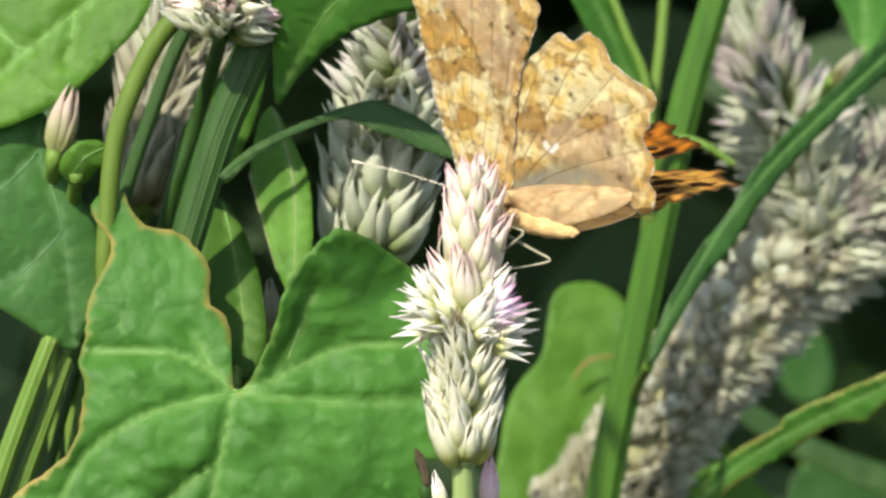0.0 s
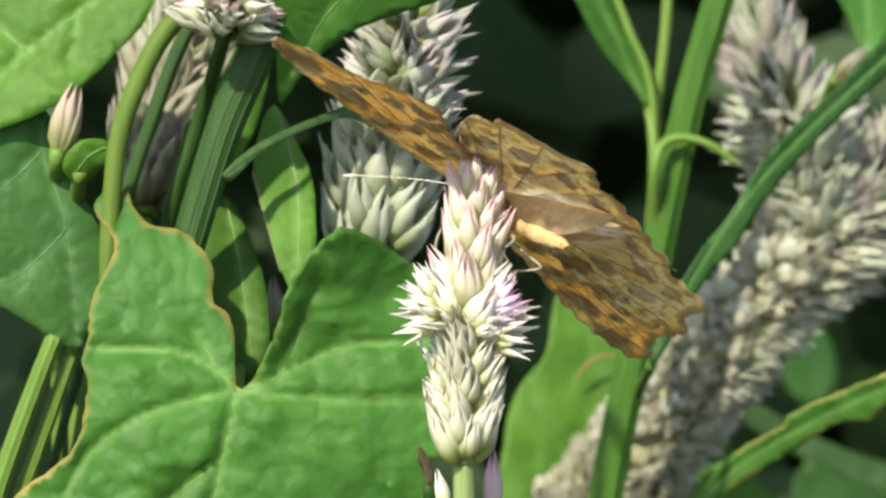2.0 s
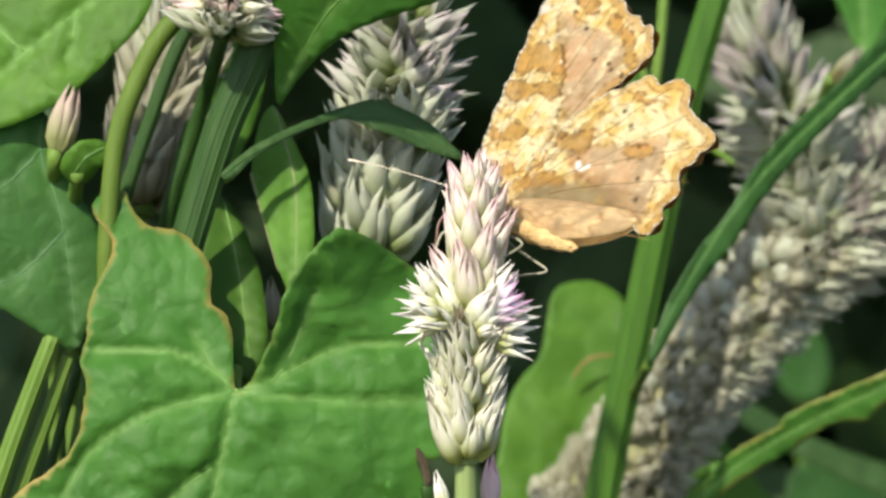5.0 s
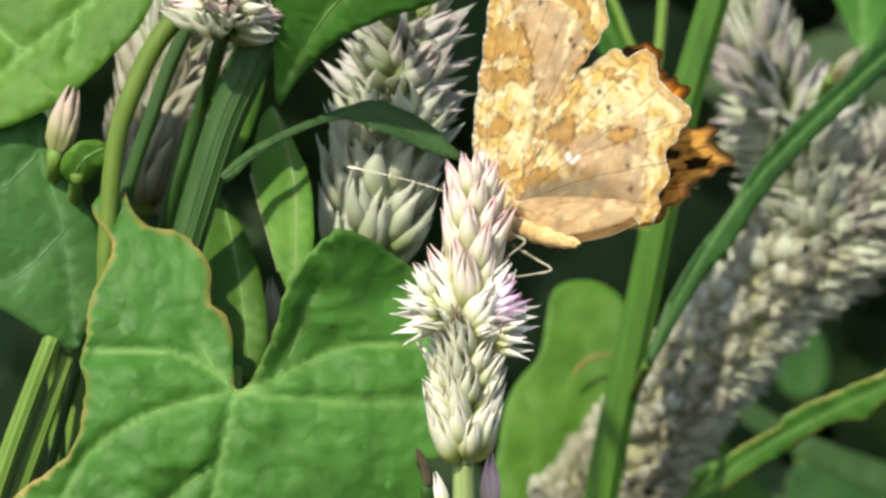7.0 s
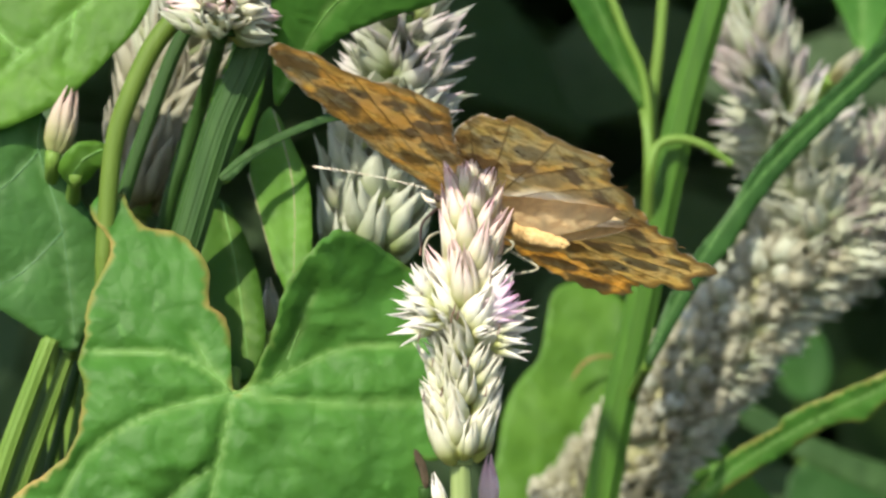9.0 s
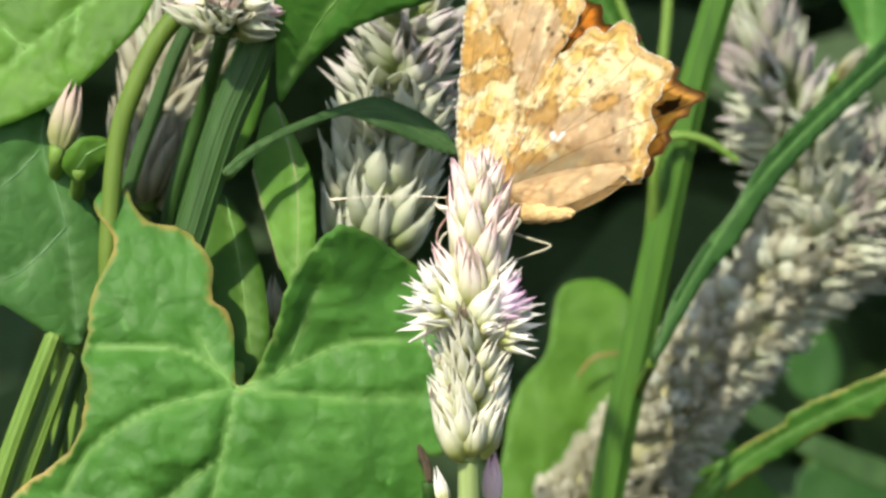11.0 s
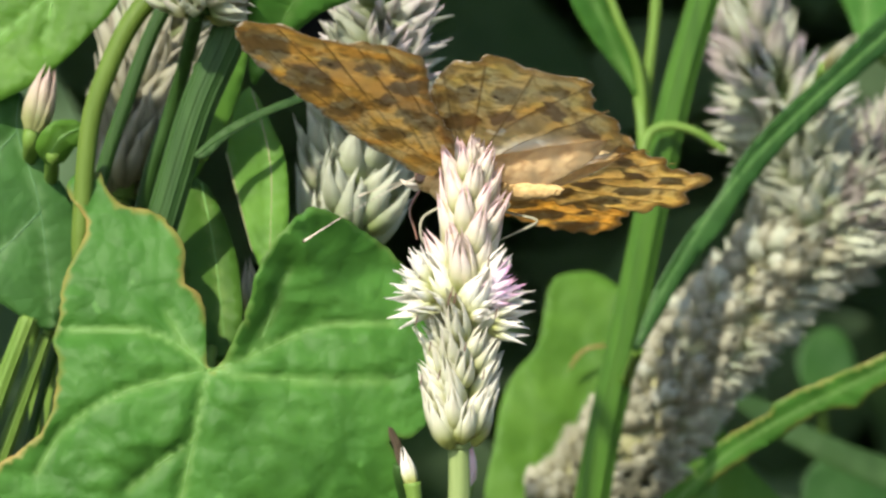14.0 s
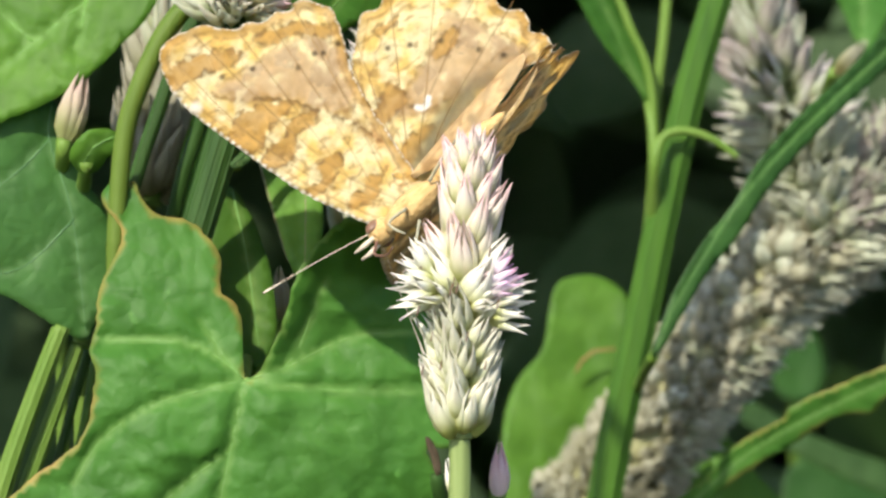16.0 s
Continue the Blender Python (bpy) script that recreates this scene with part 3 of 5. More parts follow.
leaf("narrow olive leaf behind the stems", 0.441,
     [(385, 350), (430, 408), (458, 488), (470, 570), (466, 630), (430, 680), (385, 600), (350, 440)],
     [[(395, 360), (420, 480), (440, 640)]], LEAF_OLIVE, (0.2, 0.7), 0.0, stalk=[(432, 670, 0.441), (432, 800, 0.452)], seed=6)
leaf("pale green leaf with a whitish rim", 0.440,
     [(480, 188), (512, 240), (545, 310), (553, 400), (548, 470), (515, 520), (490, 480), (466, 400), (443, 310), (455, 230)],
     [[(441, 308), (466, 400), (490, 485)], [(485, 195), (520, 330), (520, 500)]], LEAF_BRIGHT, (-0.2, 0.7), 0.0,
     stalk=[(515, 515, 0.440), (500, 700, 0.452)], seed=7, rib_mat=STEM_STRAW)
leaf("light green leaf seen between the stems", 0.462,
     [(280, 430), (320, 240), (380, 100), (440, 40), (475, 80), (450, 220), (380, 350), (330, 430)], [[(440, 50), (310, 420)]], LEAF_BRIGHT, (0.3, 0.3), 0.0,
     stalk=[(300, 425, 0.462), (330, 600, 0.465)], seed=8)
leaf("small curled green leaf beside a bud", 0.4365,
     [(104, 302), (116, 270), (148, 250), (190, 256), (196, 286), (172, 300), (158, 322), (128, 330)], [[(190, 262), (150, 280), (125, 318)]], LEAF_BRIGHT, (0.2, -0.5), 0.1, wave=1.4,
     stalk=[(135, 310, 0.4365), (125, 400, 0.448)], seed=9)
leaf("slender arched leaf with an insect-eaten spot", 0.438,
     [(388, 312), (440, 264), (520, 224), (600, 193), (660, 178), (700, 190), (760, 222), (818, 280), (800, 284), (740, 264), (690, 242), (640, 224), (600, 213), (520, 240), (452, 279), (410, 318)],
     [[(392, 314), (450, 272), (560, 222), (660, 200), (740, 238), (815, 280)]], LEAF_TWIG, (0.3, 0.4), 0.0, rib_mat=STEM_DARK, stalk=[(400, 314, 0.438), (372, 332, 0.445), (330, 470, 0.449)], seed=10, step=0.6)
broad = leaf("broad green leaf out of focus", 0.560,
     [(1104, 530), (1060, 501), (1010, 501), (980, 522), (968, 580), (958, 632), (925, 670), (897, 722), (886, 790), (878, 930), (1060, 930), (1078, 760), (1100, 650), (1114, 570)],
     (), LEAF_BRIGHT, (0.2, 0.35), 0.0, stalk=[(960, 925, 0.56)], seed=11, wave=1.2)
part("tendril", tube("tendril", [spot(x, y, 0.5575) - BENCH.inverted() @ broad.matrix_basis.translation for x, y in ((1016, 672), (1030, 650), (1052, 634), (1088, 630))], [0.00012, 0.00022, 0.0002, 0.00014], 8), VEIN_BROWN, broad, "thin dry brown tendril")
leaf("small green leaf low among the stems", 0.572,
     [(1110, 940), (1165, 850), (1215, 785), (1262, 742), (1288, 785), (1328, 838), (1390, 905), (1405, 940)], [[(1262, 750), (1270, 920)]], LEAF_BRIGHT, (0.1, 0.4), 0.0,
     stalk=[(1270, 920, 0.572)], seed=12)
leaf("narrow dark leaf rising from a stem node", 0.532,
     [(985, -60), (1012, 0), (1042, 60), (1080, 116), (1120, 166), (1143, 200), (1150, 150), (1125, 90), (1085, 10), (1060, -60)],
     [[(1030, -60), (1090, 80), (1142, 190)]], LEAF_MAIN, (0.6, 0.0), 0.0, stalk=[(1144, 196, 0.532), (1152, 262, 0.530), (1150, 400, 0.529), (1150, 470, 0.53), (1120, 620, 0.53), (1085, 780, 0.53), (1060, 930, 0.53)], seed=13)
leaf("long arching leaf with a wavy rim", 0.512,
     [(1160, 930), (1240, 862), (1300, 800), (1378, 756), (1388, 738), (1440, 712), (1500, 688), (1568, 660), (1660, 620), (1660, 670), (1568, 716), (1535, 748), (1480, 752), (1400, 800), (1330, 842), (1260, 892), (1225, 940)],
     [[(1195, 930), (1300, 832), (1420, 758), (1560, 690), (1655, 645)]], LEAF_MAIN, (-0.15, -0.4), 0.0, stalk=[(1195, 930, 0.512)], seed=14, step=0.7, margin=0.5, wave=1.1)
# The next three leaves take darker leaf colours in place of shade.
leaf("grey-green blade coloured dim to stand for shade", 0.68,
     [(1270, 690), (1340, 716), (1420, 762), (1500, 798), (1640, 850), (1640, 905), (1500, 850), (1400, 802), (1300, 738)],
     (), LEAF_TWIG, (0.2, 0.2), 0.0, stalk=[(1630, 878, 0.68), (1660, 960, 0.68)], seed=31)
leaf("broad low leaf coloured dark to stand for shade", 0.72,
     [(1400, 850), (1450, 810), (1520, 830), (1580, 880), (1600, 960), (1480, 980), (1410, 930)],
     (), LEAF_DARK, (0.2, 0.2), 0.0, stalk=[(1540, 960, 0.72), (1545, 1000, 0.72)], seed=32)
leaf("rounded leaf coloured dark to stand for shade", 0.84,
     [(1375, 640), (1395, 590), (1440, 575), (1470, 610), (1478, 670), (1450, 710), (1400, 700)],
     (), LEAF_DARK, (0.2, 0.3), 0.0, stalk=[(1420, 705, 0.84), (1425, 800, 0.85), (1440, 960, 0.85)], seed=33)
leaf("long grass-like blade across a flower spike", 0.506,
     [(1640, 10), (1568, 62), (1480, 152), (1400, 226), (1330, 306), (1290, 376), (1240, 438), (1190, 520), (1165, 580), (1143, 648), (1158, 644), (1200, 572), (1244, 500), (1300, 432), (1345, 362), (1420, 272), (1500, 194), (1570, 132), (1650, 70)],
     [[(1645, 40), (1570, 100), (1410, 250), (1320, 350), (1240, 465), (1180, 570), (1150, 645)]], LEAF_DARK, (0.5, 0.1), 0.0,
     stalk=[(1150, 646, 0.506), (1122, 700, 0.527), (1085, 800, 0.53), (1062, 920, 0.53)], seed=15, step=0.7)
leaf("upright leaf at the edge of the shade", 0.60, [(1470, -60), (1500, 40), (1530, 100), (1568, 60), (1600, -60)], [[(1530, -50), (1532, 90)]], LEAF_MAIN,
     (0.3, 0.2), 0.0, stalk=[(1532, 95, 0.60), (1640, 200, 0.62), (1720, 400, 0.62)], seed=16)

LEAF_WITHERED = leaf_material("leaf_withered", (0.03, 0.02, 0.012), (0.075, 0.055, 0.035), (0.12, 0.09, 0.05), (0.12, 0.08, 0.03), 0.15, 0.8)
leaf("small withered brown scrap of leaf", 0.428, [(733, 796), (742, 798), (752, 818), (760, 846), (757, 866), (748, 858), (744, 836), (736, 816)],
     [[(736, 800), (748, 826), (754, 860)]], LEAF_WITHERED, (0.2, 0.3), 0.0, rib_mat=LEAF_WITHERED, stalk=[(753, 862, 0.428), (756, 884, 0.4285), (775, 960, 0.432)], seed=21, step=0.4, petiole_mat=STEM_DARK)

# ---- the stems ----
stem("thick light green ribbed plant stem", 0.528, [(1285, -60), (1228, 130), (1196, 260), (1160, 430), (1125, 600), (1085, 780), (1060, 920)], [1.85, 1.95, 2.05, 2.15], STEM_GREEN, 24, 4, 0.08)
stem("thin yellow-green side stem", 0.534, [(1180, -60), (1172, 60), (1158, 185), (1156, 270), (1148, 400), (1128, 540), (1120, 620, 0.53), (1085, 780, 0.53), (1060, 930, 0.53)], [0.7, 0.75, 0.9, 1.4, 1.4], STEM_PALE, 10)
stem("thin curved tendril-like stalk", 0.524, [(1300, 292), (1250, 258), (1200, 246), (1165, 262), (1152, 320), (1150, 470, 0.53), (1120, 620, 0.53), (1085, 780, 0.53), (1060, 930, 0.53)], [0.45, 0.6, 0.9, 0.9], STEM_PALE, 10, ground=True)
stem("pale stalk beside a narrow leaf", 0.531, [(1075, -30), (1110, 60), (1140, 130), (1152, 210), (1152, 320), (1150, 470, 0.53), (1120, 620, 0.53), (1085, 780, 0.53), (1060, 930, 0.53)], [0.55, 0.6, 0.7], STEM_PALE, 10)
stem("thick pale green bowed plant stem", 0.434, [(330, 10), (270, 85), (222, 190), (202, 260), (192, 350), (185, 460)], [1.1, 1.05, 1.0, 0.95], STEM_OLIVE, 16, 4, 0.03)
stem("green angular stem beside a faded spike", 0.442, [(345, 20), (302, 110), (262, 220), (225, 330), (200, 440)], [0.8, 0.8, 0.75], STEM_DARK, 16, 4, 0.06)
stem("dark green broad deeply ribbed stem", 0.436, [(480, 20), (440, 120), (392, 230), (345, 380), (310, 500)], [1.9, 1.9, 1.8, 1.7], STEM_DARK, 30, 6, 0.06)
stem("pale green ribbed stem beneath a leaf", 0.440, [(92, 598), (45, 720), (0, 845), (-30, 940)], [0.9, 1.0, 1.1], STEM_PALE, 16, 5, 0.07)
stem("pale green ribbed stem beneath a leaf", 0.442, [(122, 628), (75, 760), (35, 870), (10, 950)], [0.7, 0.85, 0.9], STEM_PALE, 16, 5, 0.07)
stem("thin dark stem in the shade", 0.444, [(140, 640), (100, 780), (70, 900)], [0.5, 0.5, 0.55], STEM_DARK, 10)
stem("thin green stem in the shade", 0.446, [(155, 660), (130, 800), (100, 920)], [0.7, 0.7, 0.7], STEM_GREEN, 10)

# ---- the flower spikes ----
STAMENS = [(802, 545, 4.4), (808, 556, 4.6), (797, 560, 4.6), (740, 595, 3.4), (746, 512, 2.0), (866, 492, 2.4), (764, 640, 3.4), (780, 690, 4.0), (826, 640, 4.4), (858, 690, 3.6), (748, 700, 2.6), (880, 582, 3.4)]
front_spike = flower_spike(
    "upright white cockscomb spike with pink-tipped buds", 0.4026, [(815, 822), (818, 700), (826, 540), (835, 318)], 82,
    [(0.0, 5.6, 25, ("plump", "half"), TEPAL_CREAM), (0.15, 5.3, 37, ("plump", "half", "bud"), TEPAL_CREAM), (0.36, 5.2, 46, ("half", "plump"), (TEPAL_CREAM, TEPAL_CREAM, TEPAL_WHITE)),
     (0.44, 5.6, 56, ("half", "plump"), (TEPAL_WHITE, TEPAL_CREAM)), (0.52, 6.8, 32, "bud", TEPAL_BUD), (0.7, 6.3, 24, "bud", TEPAL_BUD), (0.9, 5.0, 19, "bud", TEPAL_BUD), (1.0, 3.4, 10, "bud", TEPAL_BUD)],
    1.3, 3, stem_mat=STEM_SPIKE, stem_r=1.0, stalk=[(816, 882), (815, 960)], fine=True, crowd=1.3)
add_florets(front_spike, 0.4026, "star", TEPAL_PINK, [(858, 552, 2.2, 936, 514, 2.6), (858, 556, 2.4, 932, 534, 3.2), (856, 548, 2.0, 922, 506, 2.4), (860, 560, 2.4, 926, 550, 3.4)])
add_florets(front_spike, 0.4026, "star", TEPAL_WHITE, [
    (770, 545, 1.2, 694, 514, 1.6), (772, 566, 1.4, 682, 578, 1.8), (770, 532, 0.8, 712, 474, 1.0), (772, 560, 1.8, 706, 545, 3.4), (866, 566, 1.4, 956, 566, 1.6), (870, 590, 1.4, 950, 582, 2.4),
    (868, 612, 1.2, 944, 606, 1.4), (790, 572, 2.2, 740, 556, 4.6)])
add_florets(front_spike, 0.4026, "half", TEPAL_WHITE, [(862, 536, 0.8, 908, 474, 1.0), (772, 528, 0.4, 728, 468, 0.2), (846, 572, 2.4, 888, 548, 4.0), (838, 590, 2.4, 872, 580, 4.4)])
stamens = part("stamens", make_mesh("stamens", *[[v for x, y, n in STAMENS for v in (spot(x, y, 0.4026) + Vector((dx * MM, (dy - n) * MM, dz * MM)) - spot(815, 822, 0.4026)
    for dx, dy, dz in ((-.09, 0, -.5), (.09, 0, -.5), (0, -.14, -.5), (.12, 0, .45), (.24, 0, .4), (.18, -.1, .5)))],
    [(6 * i + a, 6 * i + b, 6 * i + c, 6 * i + e) for i in range(len(STAMENS)) for a, b, c, e in ((0, 1, 4, 3), (1, 2, 5, 4), (2, 0, 3, 5))]]), TONGUE, front_spike, "withered brown stamens")
flower_spike("greyish white cockscomb spike out of focus", 0.449, [(640, 490), (668, 330), (700, 170), (738, -60)], 76,
             [(0.0, 8.6, 32, ("round", "plump"), TEPAL_GREY), (0.45, 8.6, 42, ("round", "plump"), TEPAL_GREY), (0.52, 9.0, 64, ("star", "half"), (TEPAL_DIM, TEPAL_GREY, TEPAL_DIM)),
              (0.85, 7, 40, "bud", TEPAL_DIM), (1.0, 3, 10, "bud", TEPAL_DIM)], 1.8, 5, stem_r=1.2)
flower_spike("faded brownish cockscomb spike", 0.466, [(245, 380), (278, 230), (312, 90), (345, -60)], 90,
             [(0.0, 8.0, 34, ("plump", "half"), TEPAL_DRY), (0.5, 9.6, 40, ("plump", "half"), (TEPAL_DRY, TEPAL_GREY)), (1.0, 8.5, 34, "half", TEPAL_DRY)], 1.8, 6, stem_r=1.0)
flower_spike("pinkish white cockscomb flower head", 0.431, [(392, 62), (402, 0), (410, -50)], 44,
             [(0.0, 4.8, 70, "round", (TEPAL_CREAM, TEPAL_GREY)), (0.25, 5.4, 92, ("round", "plump"), (TEPAL_BUD, TEPAL_CREAM)), (1.0, 5, 50, "plump", TEPAL_BUD)], 1.6, 7,
             stem_mat=STEM_DARK, stem_r=0.75, stalk=[(382, 100, 0.438), (352, 200, 0.445), (305, 340, 0.447), (270, 500, 0.45)])
flower_spike("tapering pink and white cockscomb spike", 0.546, [(1450, 420), (1405, 250), (1350, 110), (1305, -70)], 96,
             [(0.0, 7, 50, ("half", "plump"), TEPAL_GREY), (0.36, 10.5, 74, ("star", "half"), (TEPAL_DIM, TEPAL_DIM, TEPAL_GREY)), (0.5, 9.6, 40, ("bud", "half"), (TEPAL_ROSE, TEPAL_GREY)), (0.8, 8, 22, "bud", (TEPAL_ROSE, TEPAL_DIM)), (1.0, 4, 8, "bud", TEPAL_ROSE)],
             1.6, 8, stem_r=1.3, stalk=[(1400, 560, 0.565), (1200, 800, 0.57), (1080, 960, 0.575)])
flower_spike("large bowed cream cockscomb spike with open seed cups", 0.550, [(1010, 960), (1130, 800), (1290, 600), (1450, 430), (1640, 250)], 860,
             [(0.0, 4.0, 50, ("cup", "half", "plump"), TEPAL_SEED), (0.25, 4.0, 60, ("cup", "cup", "half", "plump"), (TEPAL_SEED, TEPAL_SEED, TEPAL_GREY)), (0.6, 4.6, 62, ("cup", "bud", "half", "plump"), (TEPAL_SEED, TEPAL_GREY)),
              (0.72, 7.4, 60, ("half", "star"), (TEPAL_GREY, TEPAL_ROSE, TEPAL_ROSE)), (1.0, 6.6, 40, "bud", TEPAL_ROSE)], 5.9, 9, stem_mat=STEM_STRAW, stem_r=1.5, skirt=TEPAL_GREY)

# small buds
def flower_bud(label, x, y, d, size, lean, mat, stalk, form="bud"):
    at = spot(x, y, d)
    ob = thing("flower_bud", at, label, "flower")
    part("petals", floret(form, mat, 1).copy(), mat, ob).matrix_basis = pose(0, 0, 0, 0, lean, 0) @ Matrix.Scale(size * MM, 4)
    root = rooted(at)
    pts = [Vector((0, 0, 0.0004))] + [spot(*q) - at for q in stalk]
    part("stalk", tube("stalk", pts, [0.0009, 0.0007], 10, root=rooted(at, *(BENCH @ (pts[-1] + at) - BENCH @ at).xy)), STEM_PALE, ob)
    return ob


flower_bud("pale pink closed bud among the leaves", 96, 276, 0.4392, 8.6, 15, TEPAL_BLUSH, [(93, 305, 0.4405), (92, 420, 0.456)], "bud")
flower_bud("faint pink bud behind a stalk", 864, 902, 0.442, 6.0, 2, TEPAL_MAUVE, [(860, 960, 0.444)])
flower_bud("pale withered bud between two leaves", 484, 590, 0.449, 6.0, -4, TEPAL_DRY, [(484, 640, 0.45)])
flower_bud("small white bud by the stalk", 784, 906, 0.407, 4.0, -14, TEPAL_WHITE, [(790, 940, 0.407)])
flower_bud("slender pale bud above a long blade", 1474, 146, 0.532, 6.2, 42, TEPAL_SEED, [(1462, 172, 0.536), (1425, 330, 0.56), (1200, 800, 0.579), (1080, 960, 0.582)])

# ---- the butterfly ----
FORE = [(0.2, -1.2), (2.8, 0.4), (4.6, 3.0), (5.7, 6.5), (6.8, 10.5), (7.4, 15), (7.9, 20), (8.3, 24), (8.0, 27.2), (7.2, 29.4), (6.2, 30.8), (4.6, 31.2), (2.4, 30.3),
        (1.0, 29.5), (0.2, 28.0), (-0.8, 26.7), (-2.0, 26.3), (-3.2, 25.0), (-4.6, 24.9), (-5.6, 24.0), (-7.2, 23.7), (-8.0, 22.4), (-8.6, 20.8), (-8.0, 19.1), (-6.9, 17.3), (-5.5, 15.2), (-4, 11), (-2.8, 6), (-1.6, 1.6)]
HIND = [(0.4, 0.4), (0.3, 2.5), (-1.2, 7), (-2.8, 11), (-4.1, 13.6), (-5.8, 15.5), (-8.2, 17.1), (-10.2, 18.2), (-11.6, 17.5), (-12.7, 17.6), (-13.9, 18.3), (-15.0, 17.8), (-15.9, 17.2), (-16.4, 15.6), (-17.2, 15.0),
        (-18.6, 14.1), (-20.2, 13.4), (-21.6, 12.6), (-22.0, 11.6), (-21.0, 10.6), (-20.9, 9.4), (-19.9, 8.6), (-20.0, 7.2), (-20.9, 6.2), (-20.6, 4.8), (-19.9, 4.0), (-20.6, 2.8), (-20.1, 1.2), (-18.6, 0.9), (-17.0, 1.9), (-14.5, 2.6), (-11, 2.5), (-7, 2.1), (-3, 1.5)]
FORE_VEINS = [[(0, 0), (4.2, 8), (6.0, 18), (5.6, 29)], [(0, 0), (2.6, 8), (3.0, 16), (2.4, 29.6)], [(2.6, 8), (1.0, 17), (-0.7, 26)], [(1.5, 6), (-1.2, 15), (-3.6, 24.8)],
              [(0.6, 4), (-2.8, 13), (-6.2, 23.6)], [(0, 1), (-3.4, 10), (-8.2, 20.4)]]
HIND_VEINS = [[(-0.5, 2), (-3.8, 9), (-8, 17)], [(-0.5, 2), (-6, 8.6), (-13, 16.9)], [(-0.5, 2), (-7.5, 7.0), (-17, 14.4)], [(-7.5, 7.0), (-14.5, 9.4), (-22, 11.5)],
              [(-1, 1.5), (-8.5, 4.8), (-21, 7.4)], [(-1, 1.2), (-9, 3.0), (-20.8, 3.2)], [(-1, 0.8), (-9, 1.0), (-20, 0.6)]]
FORE_SPOTS = [(2.6, 10.5, 1.5, 1.0), (-1.6, 11.5, 1.3, 1.5), (4.2, 15.8, 2.0, 1.3), (-0.2, 15.4, 1.3, .8), (4.9, 20.8, 1.8, 2.0), (-3.9, 16.8, 1.5, 1.0),
              (-2.4, 20.6, 1.0, .8), (-5.6, 19.8, 1.0, .9), (5.2, 27.4, 1.8, 2.2), (1.0, 22.8, 1.0, .7)]
HIND_SPOTS = [(-4.6, 9.6, 1.9, .9), (-9.6, 9.2, 1.2, .8), (-7.8, 13.6, 1.6, .9), (-12.6, 12.4, 1.7, .8), (-15.2, 8.6, 1.0, .9), (-16.8, 5.0, .9, 1.0), (-17.6, 11.6, 1.2, .7), (-4.6, 13.4, 1.0, .8)]


# marks of the underside: clouds darker than the ground colour, each with a thin dark edge
FORE_CLOUDS = [[(6.9, 9.7), (5.8, 10.4), (4.4, 9.7), (3.9, 10.8), (2.6, 11.1), (1.6, 10.1), (2.1, 9.0), (3.2, 9.4), (3.4, 8.5), (5.0, 9.0), (6.0, 9.0)],
               [(7.7, 15.4), (6.1, 15.9), (4.0, 15.5), (2.3, 16.3), (0.1, 15.1), (0.7, 14.1), (2.9, 14.7), (4.2, 13.5), (6.3, 13.8)],
               [(8.2, 19.4), (6.4, 20.4), (4.2, 20.2), (2.0, 18.6), (1.2, 16.9), (4.0, 17.4), (5.6, 16.6), (7.7, 17.2)],
               [(4.9, 5.6), (3.4, 6.4), (2.6, 5.6), (1.4, 6.6), (0.4, 5.6), (1.6, 4.6), (3.2, 4.8)],
               [(8.2, 27.0), (5.2, 26.4), (2.6, 24.6), (0.6, 24.4), (1.2, 25.8), (3.6, 27.8), (6.6, 28.8)],
               [(-1.4, 24.6), (-4.4, 23.2), (-6.6, 20.6), (-7.2, 18.8), (-6.2, 19.0), (-4.6, 21.4), (-1.6, 23.2)]]
FORE_BELT = [(5.6, 24.2), (2.0, 23.2), (-1.3, 22.4), (-5.0, 20.6), (-6.4, 17.4), (-5.4, 15.0), (-3.2, 12.4), (-1.8, 12.8), (-0.7, 14.3), (0.9, 17.7), (3.4, 20.6)]
HIND_BELT = [(-4.6, 9.4), (-8.7, 9.7), (-11.6, 10.4), (-14.5, 11.3), (-16.0, 11.6), (-17.1, 8.7), (-17.7, 5.4), (-18.2, 2.0), (-14.2, 2.1), (-12.2, 4.4), (-9.3, 5.6), (-7.4, 6.2)]
HIND_CLOUDS = [[(-2.4, 10.6), (-4.6, 10.6), (-7.0, 11.3), (-7.6, 9.9), (-6.6, 8.5), (-5.0, 8.6), (-3.4, 9.0)], [(-1.2, 5.0), (-3.4, 6.0), (-5.8, 5.6), (-6.6, 4.6), (-4.0, 4.4), (-2.0, 3.6)],
               [(-11.6, 9.6), (-14.4, 10.6), (-15.2, 9.2), (-13.0, 8.6)], [(-9.6, 15.9), (-12.2, 15.6), (-12.6, 14.9), (-10.0, 15.1)]]


